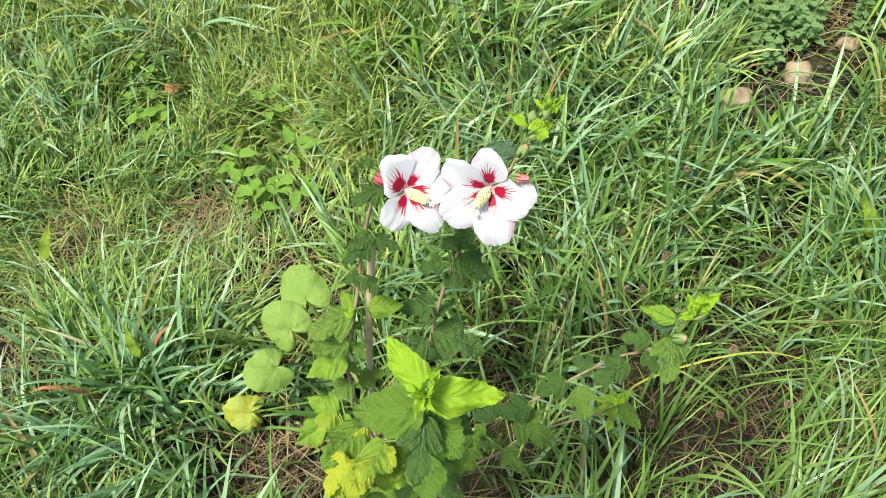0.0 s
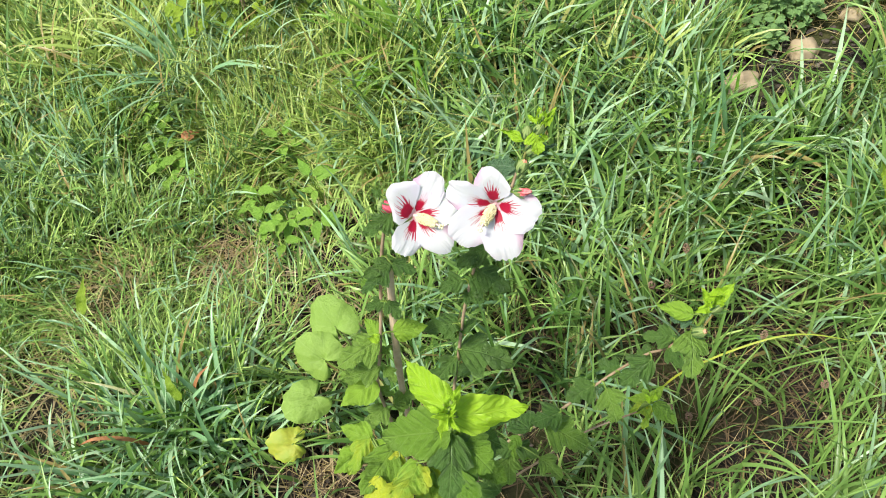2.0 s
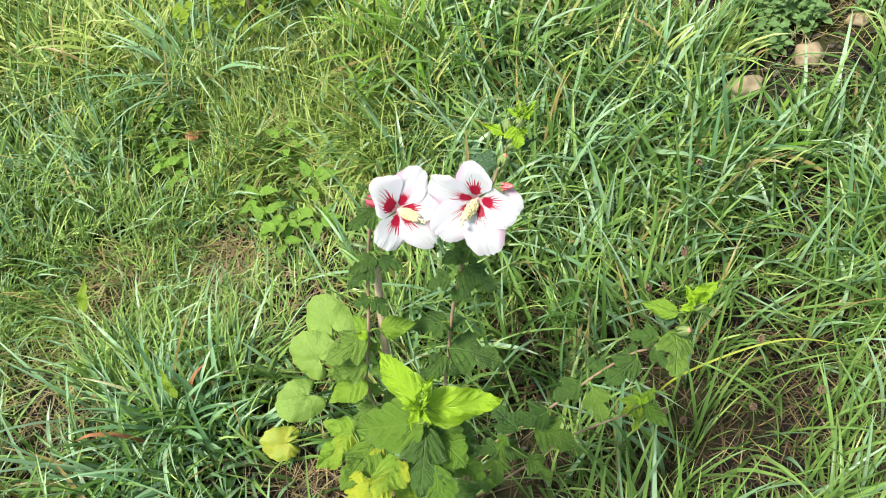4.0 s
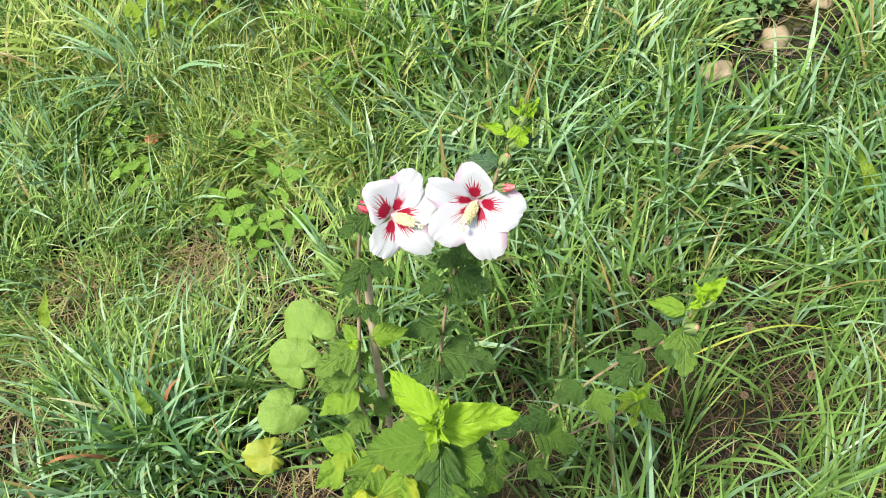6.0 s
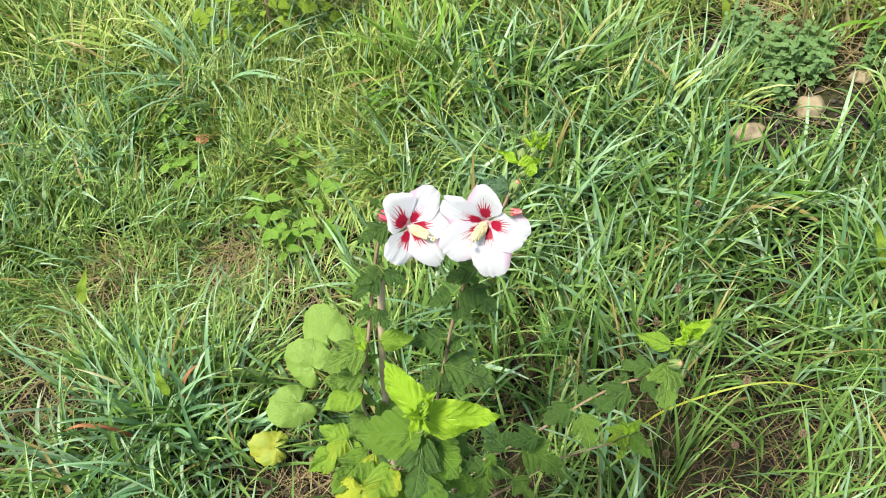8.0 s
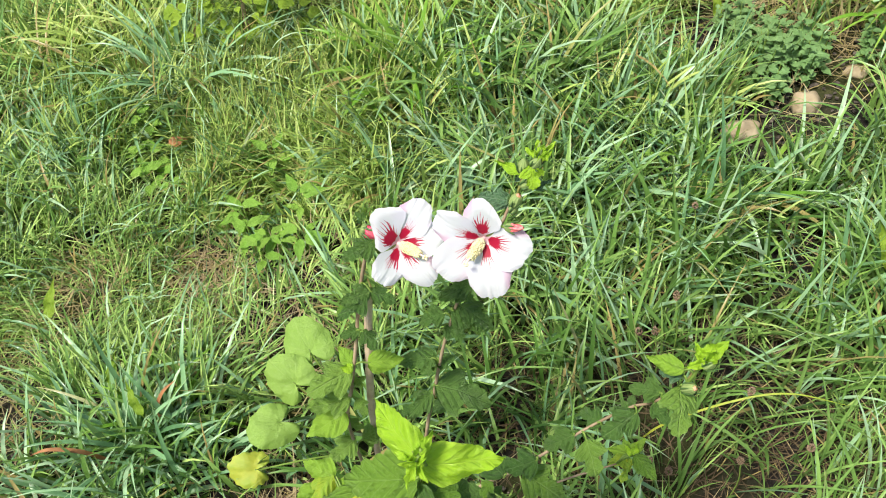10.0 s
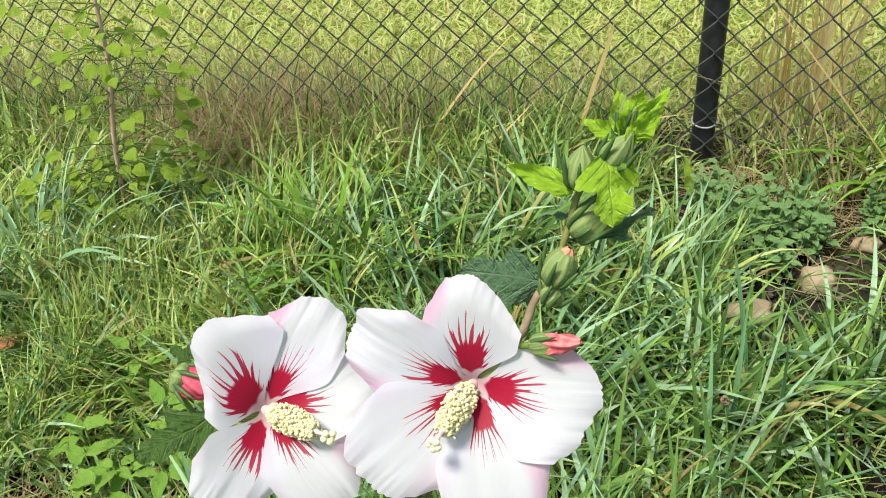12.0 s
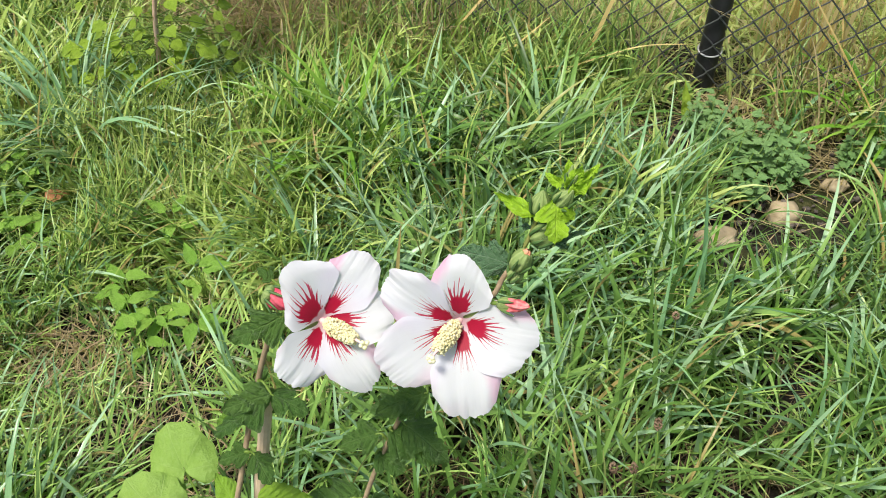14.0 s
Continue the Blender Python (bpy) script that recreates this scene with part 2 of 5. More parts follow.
M_ROUND = leaf_mat("round_leaf_green", (0.21, 0.36, 0.05), (0.31, 0.47, 0.085), (0.38, 0.53, 0.17), 0.55, 0.3, (0.29, 0.45, 0.09), 0.6, 0.3)
M_YELLOW = leaf_mat("yellow_leaf", (0.38, 0.43, 0.045), (0.48, 0.50, 0.06), (0.36, 0.44, 0.06), 0.5, 0.3, (0.28, 0.42, 0.05), 0.55, 0.2)
M_WEED = leaf_mat("weed_leaf_green", (0.16, 0.35, 0.035), (0.27, 0.46, 0.06), (0.33, 0.51, 0.14), 0.5, 0.35)
M_MINT = leaf_mat("dark_herb_leaf", (0.13, 0.26, 0.075), (0.26, 0.42, 0.15), (0.24, 0.39, 0.16), 0.6)
M_LIME = leaf_mat("lime_leaf", (0.22, 0.36, 0.025), (0.34, 0.48, 0.04), (0.4, 0.52, 0.12), 0.5, 0.4)
M_BARK = plain_mat("brown_bark", (0.22, 0.155, 0.09), (0.38, 0.285, 0.18), 90, 0.75, 0.5)
M_BRACT = plain_mat("dark_green_bract", (0.05, 0.11, 0.03), (0.10, 0.18, 0.05), 200, 0.5, 0.2, 0.0005)
M_SHOOT = plain_mat("olive_shoot_bark", (0.15, 0.19, 0.04), (0.27, 0.26, 0.08), 90, 0.6, 0.4)
M_TWIG = plain_mat("green_twig", (0.12, 0.20, 0.03), (0.18, 0.27, 0.05), 90, 0.5, 0.2)
M_STAKE = plain_mat("weathered_stake_wood", (0.42, 0.30, 0.18), (0.62, 0.48, 0.33), 70, 0.75, 0.5)
M_STONE = plain_mat("tan_stone", (0.30, 0.235, 0.14), (0.46, 0.38, 0.25), 40, 0.8, 0.6, 0.003)
M_POST = plain_mat("black_coated_steel", (0.012, 0.012, 0.014), (0.03, 0.03, 0.033), 50, 0.45, 0.12, 0.001, 0.5)
M_WIRE = plain_mat("black_coated_wire", (0.035, 0.04, 0.037), (0.075, 0.08, 0.075), 60, 0.5, 0.1, 0.001, 0.5)
M_TIE = plain_mat("bare_steel_wire", (0.35, 0.35, 0.36), (0.5, 0.5, 0.5), 60, 0.4, 0.1, 0.001, 0.5)
M_CRUMB = plain_mat("dry_earth_crumb", (0.035, 0.028, 0.022), (0.17, 0.145, 0.12), 60, 0.9, 0.6)
M_PETAL = petal_mat()
M_COLUMN = plain_mat("pale_pink_column", (0.72, 0.46, 0.46), (0.76, 0.58, 0.52), 200, 0.5, 0.2, 0.0005)
M_ANTHER = plain_mat("cream_pollen", (0.92, 0.86, 0.50), (0.95, 0.92, 0.68), 400, 0.8, 0.5, 0.0008, thin=0.3)
M_STIGMA = plain_mat("cream_stigma", (0.92, 0.88, 0.58), (0.95, 0.92, 0.68), 400, 0.7, 0.2, 0.0004, thin=0.3)
M_BUD = plain_mat("pink_bud_petal", (0.76, 0.05, 0.09), (0.88, 0.42, 0.37), 320, 0.5, 0.3, 0.001, thin=0.2)
M_CRIMSON = plain_mat("crimson_bud_petal", (0.66, 0.03, 0.09), (0.84, 0.22, 0.26), 190, 0.5, 0.3, 0.001, thin=0.2)
M_PEACH = plain_mat("peach_bud_petal", (0.62, 0.21, 0.11), (0.72, 0.38, 0.24), 300, 0.5, 0.3, 0.001)
M_SEPAL = sepal_mat()
M_SEED = plain_mat("brown_seed_head", (0.16, 0.10, 0.06), (0.34, 0.24, 0.15), 300, 0.85, 0.6, 0.001)
M_RUST = plain_mat("rust_dead_leaf", (0.22, 0.09, 0.03), (0.36, 0.17, 0.07), 90, 0.7, 0.3)
M_REDSTALK = plain_mat("pinkish_stalk", (0.50, 0.31, 0.22), (0.62, 0.45, 0.33), 80, 0.6, 0.3)


# ---- mesh helpers ----
class Geo:
    """Gathers tubes, balls and sheets into one mesh."""

    def __init__(self):
        self.v, self.f, self.uv = [], [], []

    def sheet(self, rows, uvs=None):
        """A grid of rows of points."""
        o, n = len(self.v), len(rows[0])
        for j, row in enumerate(rows):
            for i, p in enumerate(row):
                self.v.append(tuple(p))
                self.uv.append(uvs[j][i] if uvs else (i / max(1, n - 1), j / max(1, len(rows) - 1)))
        for j in range(len(rows) - 1):
            for i in range(n - 1):
                a = o + j * n + i
                self.f.append((a, a + 1, a + n + 1, a + n))
        return self

    def tube(self, pts, radii, sides=7, cap=True):
        pts = [Vector(p) for p in pts]
        o = len(self.v)
        side = None
        for i, p in enumerate(pts):
            d = (pts[min(i + 1, len(pts) - 1)] - pts[max(i - 1, 0)]).normalized()
            if side is None:
                side = d.orthogonal().normalized()
            side = (side - d * side.dot(d)).normalized()
            up = d.cross(side)
            for k in range(sides):
                a = 2 * math.pi * k / sides
                self.v.append(tuple(p + (side * math.cos(a) + up * math.sin(a)) * radii[i]))
                self.uv.append((k / sides, i / (len(pts) - 1)))
        for i in range(len(pts) - 1):
            for k in range(sides):
                a, b = o + i * sides + k, o + i * sides + (k + 1) % sides
                self.f.append((a, b, b + sides, a + sides))
        if cap:
            self.f.append(tuple(o + k for k in reversed(range(sides))))
            e = o + (len(pts) - 1) * sides
            self.f.append(tuple(e + k for k in range(sides)))
        return self

    def ball(self, c, r, n=6, squash=(1, 1, 1), rough=0.0, seed=0):
        c = Vector(c)
        rows = []
        for j in range(n + 1):
            th = math.pi * j / n
            row = []
            for i in range(2 * n + 1):
                ph = math.pi * (i % (2 * n)) / n
                d = Vector((math.sin(th) * math.cos(ph), math.sin(th) * math.sin(ph), math.cos(th)))
                k = 1 + rough * noise.noise(d * 1.7 + Vector((seed * 7.3, seed * 3.1, 0)))
                row.append(c + Vector((d.x * squash[0], d.y * squash[1], d.z * squash[2])) * r * k)
            rows.append(row)
        return self.sheet(rows)

    def mesh(self, name, material, smooth=True):
        me = bpy.data.meshes.new(name)
        me.from_pydata(self.v, [], self.f)
        uv = me.uv_layers.new(name="UVMap")
        idx = np.empty(len(me.loops), dtype=np.int32)
        me.loops.foreach_get("vertex_index", idx)
        uv.data.foreach_set("uv", np.array(self.uv, dtype=np.float32)[idx].ravel())
        me.materials.append(material)
        if smooth:
            me.polygons.foreach_set("use_smooth", np.ones(len(me.polygons), dtype=bool))
        me.update()
        return me


def part(name, me, parent, m=None, label=""):
    """Links a mesh as one part under a thing or a part."""
    ob = new(name, me)
    ob.parent = parent
    if m is not None:
        ob.matrix_local = m
    return tagged(ob, label)


def thing(name, at, label, category, group="", me=None):
    ob = new(name, me)
    ob.location = at
    return tagged(ob, label, category, group)


def curve(pts, n=8):
    """A smooth line through points."""
    p = [Vector(q) for q in pts]
    p = [2 * p[0] - p[1]] + p + [2 * p[-1] - p[-2]]
    out = []
    for i in range(1, len(p) - 2):
        a, b, c, d = p[i - 1:i + 3]
        for k in range(n):
            s = k / n
            out.append(0.5 * (2 * b + (c - a) * s + (2 * a - 5 * b + 4 * c - d) * s * s + (3 * b - a - 3 * c + d) * s ** 3))
    out.append(p[-2])
    return out


def taper(n, a, b):
    return [a + (b - a) * i / (n - 1) for i in range(n)]


def facing(base, tip, up):
    """A pose at base with y towards tip and z near up."""
    y = (Vector(tip) - Vector(base)).normalized()
    z = Vector(up)
    z = (z - y * z.dot(y)).normalized()
    x = y.cross(z)
    return Matrix.Translation(base) @ Matrix((x, y, z)).transposed().to_4x4()


def bent_blades(name, xy, length, width, heading, lean, curl, segs, material, z0=None, fold=0.25, wave=0.0, floor_z=0.004):
    """Grass blades as one mesh: each a folded, arching, tapering strip."""
    n = len(xy)
    s = np.linspace(0, 1, segs + 1)
    th = lean[:, None] + curl[:, None] * s[None, :] ** 1.3
    step = length[:, None] / segs
    mid = (th[:, 1:] + th[:, :-1]) / 2
    r = np.concatenate([np.zeros((n, 1)), np.cumsum(np.sin(mid) * step, 1)], 1)
    z = np.concatenate([np.zeros((n, 1)), np.cumsum(np.cos(mid) * step, 1)], 1)
    z = np.maximum(z, floor_z)
    hx, hy = np.cos(heading)[:, None], np.sin(heading)[:, None]
    side = np.random.uniform(-1, 1, (n, 1)) * wave * length[:, None] * s[None, :] ** 2
    px, py = xy[:, :1] + r * hx - side * hy, xy[:, 1:2] + r * hy + side * hx
    pz = z + (z0[:, None] if z0 is not None else 0)
    w = width[:, None] * np.minimum(1, 0.55 + 1.5 * s[None, :]) * (1 - s[None, :] ** 2.4) * 0.5 + 0.00015
    tw = np.random.uniform(-0.7, 0.7, (n, 1)) * (0.3 + s[None, :])
    # across: level side vector turned about the blade
    nx, nz = -np.cos(th) * hx, np.sin(th)
    ny = -np.cos(th) * hy
    ax, ay, az = -hy * np.cos(tw) + nx * np.sin(tw), hx * np.cos(tw) + ny * np.sin(tw), nz * np.sin(tw)
    cols = 3 if fold else 2
    V = np.empty((n, segs + 1, cols, 3))
    for c, k in enumerate(np.linspace(-1, 1, cols)):
        V[:, :, c, 0], V[:, :, c, 1], V[:, :, c, 2] = px + ax * w * k, py + ay * w * k, pz + az * w * k
    if fold:
        for c in (0, 2):
            V[:, :, c, 0] += nx * w * fold
            V[:, :, c, 1] += ny * w * fold
            V[:, :, c, 2] += nz * w * fold
    V[..., 2] = np.maximum(V[..., 2], 0.002)
    per = (segs + 1) * cols
    cell = []
    for j in range(segs):
        for c in range(cols - 1):
            a = j * cols + c
            cell.append((a, a + 1, a + cols + 1, a + cols))
    Fi = (np.arange(n)[:, None, None] * per + np.array(cell)[None]).reshape(-1, 4)
    me = bpy.data.meshes.new(name)
    me.vertices.add(n * per)
    me.vertices.foreach_set("co", V.astype(np.float32).ravel())
    me.loops.add(Fi.size)
    me.loops.foreach_set("vertex_index", Fi.astype(np.int32).ravel())
    me.polygons.add(len(Fi))
    me.polygons.foreach_set("loop_start", np.arange(0, Fi.size, 4, dtype=np.int32))
    uv = me.uv_layers.new(name="UVMap")
    one = np.array([(c / (cols - 1), j / segs) for j in range(segs + 1) for c in range(cols)], dtype=np.float32)
    uv.data.foreach_set("uv", one[(Fi % per).ravel()].ravel())
    me.materials.append(material)
    me.polygons.foreach_set("use_smooth", np.ones(len(Fi), dtype=bool))
    me.update(calc_edges=True)
    return me


rng = np.random.default_rng(5)


def stuff(name, me, label, category):
    return tagged(new(name, me), label, category, kind="stuff")

# ---- ground ----
def ground():
    q = np.linspace(-1, 1, 141)
    ax = np.sign(q) * (1.9 * np.abs(q) + 400 * np.abs(q) ** 9)
    rows = []
    for y in ax:
        row = []
        for x in ax:
            near = math.exp(-(x * x + (y - 0.4) ** 2) / 4)
            h = 0.010 * noise.noise(Vector((x * 3, y * 3, 0))) + 0.006 * noise.noise(Vector((x * 11, y * 11, 4)))
            row.append((x, y + 0.4, h * near - 0.004))
        rows.append(row)
    me = Geo().sheet(rows).mesh("ground", M_SOIL)
    tagged(new("ground", me), "dark soil with brown grass thatch", "ground", kind="structure")


ground()

# ---- the grass ----
POST = (0.655, 1.02)
FENCE_TURN = radians(-16)
ALONG, BEHIND = (math.cos(FENCE_TURN), math.sin(FENCE_TURN)), (-math.sin(FENCE_TURN), math.cos(FENCE_TURN))


def by_fence(uw):
    """From metres along and behind the fence, counted from its post, to the ground's x and y."""
    return np.stack([POST[0] + uw[:, 0] * ALONG[0] + uw[:, 1] * BEHIND[0], POST[1] + uw[:, 0] * ALONG[1] + uw[:, 1] * BEHIND[1]], 1)


def this_side(xy):
    return xy[(xy[:, 0] - POST[0]) * BEHIND[0] + (xy[:, 1] - POST[1]) * BEHIND[1] < 0.02]


SHORT = [(-0.27, 0.42, 0.12), (-0.22, 0.46, 0.08), (-0.53, 0.60, 0.08), (-0.17, 0.02, 0.09), (-0.15, 0.10, 0.08), (0.585, 0.535, 0.08), (0.68, 0.58, 0.07), (0.60, 0.90, 0.15), (0.52, 0.98, 0.10)]
BARE = [(-0.20, -0.09, 0.06), (-0.68, 0.045, 0.05), (0.57, 0.535, 0.05), (0.60, 0.585, 0.06), (0.71, 0.64, 0.06), (0.02, -0.13, 0.12), (0.72, 0.70, 0.13), (0.84, 0.74, 0.10), (0.50, 0.81, 0.10), (0.64, 0.86, 0.10), (-0.15, -0.12, 0.08)]
WORN = [(-0.62, 0.33, 0.08), (-0.70, 0.16, 0.10), (-0.40, 0.36, 0.06), (-0.52, 0.60, 0.05), (-0.66, 0.02, 0.10), (-0.395, 0.386, 0.05), (-0.145, 0.352, 0.07), (-0.267, 0.214, 0.08), (-0.16, 0.25, 0.06)]
CLUMPS = [(0.06, 0.79, 0.17), (0.28, 0.77, 0.17), (-0.43, 0.02, 0.17), (0.06, 0.56, 0.13), (0.64, 0.38, 0.12), (-0.86, 0.70, 0.16)]


def open_ground(xy, keep=0.14, sparse=0.5, fine=False):
    """Thins blades out over the bare soil."""
    p = np.ones(len(xy))
    for x, y, r in BARE:
        d = np.hypot(xy[:, 0] - x, xy[:, 1] - y) / r
        p *= np.clip((d - 0.75) / 0.5, keep, 1)
    for x, y, r in CLUMPS if fine else ():
        p *= np.clip(np.hypot(xy[:, 0] - x, xy[:, 1] - y) / r - 0.2, 0.25, 1)
    for x, y, r in WORN:
        p *= np.clip(np.hypot(xy[:, 0] - x, xy[:, 1] - y) / r - 0.3, 0.25, 1)
    # the turf is thinner to the right of the shrub
    thin = np.exp(-(((xy[:, 0] - 0.38) / 0.36) ** 2 + ((xy[:, 1] + 0.04) / 0.28) ** 2))
    thin = np.maximum(thin, 0.7 * np.exp(-(((xy[:, 0] + 0.06) / 0.18) ** 2 + ((xy[:, 1] - 0.20) / 0.22) ** 2)))
    # dry stalks take over beside the post
    p *= 1 - 0.85 * np.exp(-(((xy[:, 0] - 0.95) / 0.34) ** 2 + ((xy[:, 1] - 0.96) / 0.13) ** 2))
    return xy[rng.random(len(xy)) < p * (1 - sparse * thin)]


def cover(n, x0, x1, y0, y1):
    return np.stack([rng.uniform(x0, x1, n), rng.uniform(y0, y1, n)], 1)


def short_here(xy):
    """1 where the turf is short and fine, 0 where it grows long."""
    a = np.exp(-(((xy[:, 0] + 0.54) / 0.25) ** 2 + ((xy[:, 1] - 0.39) / 0.19) ** 2))
    b = np.exp(-(((xy[:, 0] + 0.80) / 0.22) ** 2 + ((xy[:, 1] - 0.22) / 0.20) ** 2))
    c = np.exp(-(((xy[:, 0] + 0.26) / 0.16) ** 2 + ((xy[:, 1] - 0.66) / 0.16) ** 2)) * 0.4
    d = np.exp(-(((xy[:, 0] + 0.30) / 0.22) ** 2 + ((xy[:, 1] - 0.25) / 0.13) ** 2)) * 0.85
    return np.clip(a + b + c + d, 0, 1)


def lawn(name, n, box, material, label, long_scale=1.0, wide=1.0, segs=5, fold=0.25):
    xy = this_side(open_ground(cover(n, *box), sparse=0.35 if material == M_LONG else 0.92, fine=material != M_BLUE))
    if name == "outer_grass":
        xy = xy[(np.abs(xy[:, 0]) > 2.5) | (xy[:, 1] < -1.25) | (xy[:, 1] > 1.9)]
    k = short_here(xy)
    m = len(xy)
    near = np.ones(m)
    for x, y, r in BARE + SHORT:
        near = np.minimum(near, np.clip(np.hypot(xy[:, 0] - x, xy[:, 1] - y) / r - 0.4, 0.35, 1))
    length = ((0.155 - 0.065 * k) * rng.uniform(0.55, 1.35, m)) * long_scale * near
    width = (0.0044 - 0.0020 * k) * rng.uniform(0.6, 1.4, m) * wide
    # neighbouring blades lean the same way
    sway = np.array([noise.noise(Vector((x * 5, y * 5, 9))) for x, y in xy]) * 5.0 + rng.normal(0, 1.1, m)
    lean = np.abs(rng.normal(0.42, 0.28, m)) + 0.15 * k
    curl = rng.uniform(0.1, 1.0, m) ** 1.5 * 1.7 + 0.15
    up = np.exp(-(((xy[:, 0] - 0.58) / 0.38) ** 2 + ((xy[:, 1] + 0.02) / 0.26) ** 2))
    lean, curl, width, length = lean * (1 - 0.4 * up), curl * (1 - 0.25 * up), width * (1 - 0.35 * up), length * (1 - 0.22 * up)
    me = bent_blades(name, xy, length, width, sway, lean, curl, segs, material, fold=fold, wave=0.08)
    return stuff(name, me, label, "grass")


NEAR = (-1.25, 1.25, -0.40, 1.55)
lawn("lawn_grass", 17000, NEAR, M_LAWN, "fine yellow-green lawn grass, unmown", 0.8, 0.95, 4, 0)
lawn("long_grass", 15000, NEAR, M_LONG, "long arching mid-green grass blades", 1.15, 1.45)
lawn("blue_green_grass", 5600, (-1.25, 1.25, -0.40, 0.88), M_BLUE, "long blue-green grass blades with a dull sheen", 1.2, 1.65)
lawn("pale_grass", 8200, (-1.25, 0.62, 0.62, 1.50), M_PALE, "pale green grass blades near the fence", 1.05, 1.5)
lawn("fine_turf", 8500, (-1.05, -0.05, 0.10, 0.80), M_LAWN, "fine short lawn grass in the open patch", 0.95, 1.1, 4, 0)
lawn("light_turf", 3000, (-0.46, 0.02, 0.46, 0.88), M_PALE, "light yellow-green grass in the open patch", 1.1, 1.15, 5, 0)
lawn("outer_grass", 42000, (-6, 6, -6, 3), M_LONG, "rough grass spreading out around the shrub", 1.2, 3.2, 3, 0)
lawn("under_grass", 5000, (-0.25, 0.95, -0.32, 0.50), M_LONG, "short dark fine grass under the longer blades", 0.55, 0.6, 4, 0)
lawn("side_grass", 9000, (-2.6, -1.2, -0.4, 1.9), M_LONG, "long green grass beside the fence", 1.1, 1.6, 4, 0)
lawn("verge_grass", 9000, (1.2, 2.6, -0.4, 1.03), M_LONG, "long green grass beside the fence", 1.1, 1.6, 4, 0)
lawn("foreground_grass", 19000, (-2.6, 2.6, -1.3, -0.38), M_LONG, "long green grass in front of the shrub", 1.0, 1.6, 4, 0)


def thatch(name, n, box, material, label):
    xy = cover(n, *box)
    if name == "dry_thatch":
        xy = open_ground(xy, 0.15, 0.9)
    m = len(xy)
    me = bent_blades(name, xy, rng.uniform(0.03, 0.11, m), rng.uniform(0.0008, 0.0022, m), rng.uniform(0, 6.28, m), rng.uniform(1.1, 1.55, m), rng.uniform(-0.2, 0.5, m), 3, material, z0=rng.uniform(0.0, 0.02, m), fold=0)
    stuff(name, me, label, "dead grass")


thatch("dry_thatch", 5200, NEAR, M_STRAW, "dry straw-coloured stems lying on the soil")
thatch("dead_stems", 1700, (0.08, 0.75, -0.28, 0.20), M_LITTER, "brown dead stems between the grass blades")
thatch("straw_patch", 280, (-0.74, -0.52, 0.25, 0.42), M_STRAW, "pale straw patch in the short turf")
thatch("straw_litter", 260, (-0.24, -0.02, -0.20, -0.04), M_STRAW, "dry stems on the soil under the shrub")
thatch("worn_straw", 200, (-0.47, -0.34, 0.30, 0.42), M_STRAW, "dry straw showing through the turf")
thatch("turf_litter", 520, (-0.46, -0.02, 0.12, 0.40), M_DEAD, "brown dead stems showing through the turf")
thatch("stone_straw", 150, (0.66, 0.82, 0.36, 0.52), M_STRAW, "dry straw between the blades near the stones")
thatch("foot_straw", 160, (-0.74, -0.58, -0.05, 0.09), M_STRAW, "dry straw between the tufts")
thatch("straw_spot", 160, (0.38, 0.52, 0.83, 0.91), M_STRAW, "dry straw lying beside the herb")
thatch("side_straw", 240, (-0.86, -0.62, 0.06, 0.28), M_STRAW, "dry straw patch in the turf")
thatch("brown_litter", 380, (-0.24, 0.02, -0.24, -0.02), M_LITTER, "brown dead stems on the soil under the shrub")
thatch("fence_litter", 2600, (0.62, 1.7, 0.72, 1.06), M_STRAW, "pale dry stems matted beside the post")
thatch("edge_litter", 2600, (-1.1, 0.6, 1.02, 1.42), M_STRAW, "pale dry stems matted along the fence")
thatch("dry_litter", 160, (0.40, 0.95, 0.62, 0.98), M_STRAW, "dry stems on the bare soil beside the stones")


def crumbs():
    """Small clods of earth on the bare patches."""
    rnd = random.Random(3)
    g = Geo()
    for x, y, r in BARE:
        for _ in range(int(9000 * r * r) + 10):
            a, d, s = rnd.uniform(0, 6.28), r * 1.2 * math.sqrt(rnd.random()), rnd.uniform(0.0015, 0.007) * rnd.uniform(0.5, 1.3)
            g.ball((x + d * math.cos(a), y + d * math.sin(a), 0.003 + 0.2 * s), s, 3, (1, rnd.uniform(0.6, 1), 0.7), 0.6, rnd.random() * 9)
    stuff("soil_crumbs", g.mesh("soil_crumbs", M_CRUMB, False), "dark crumbs of loose earth on the bare soil", "soil")


crumbs()

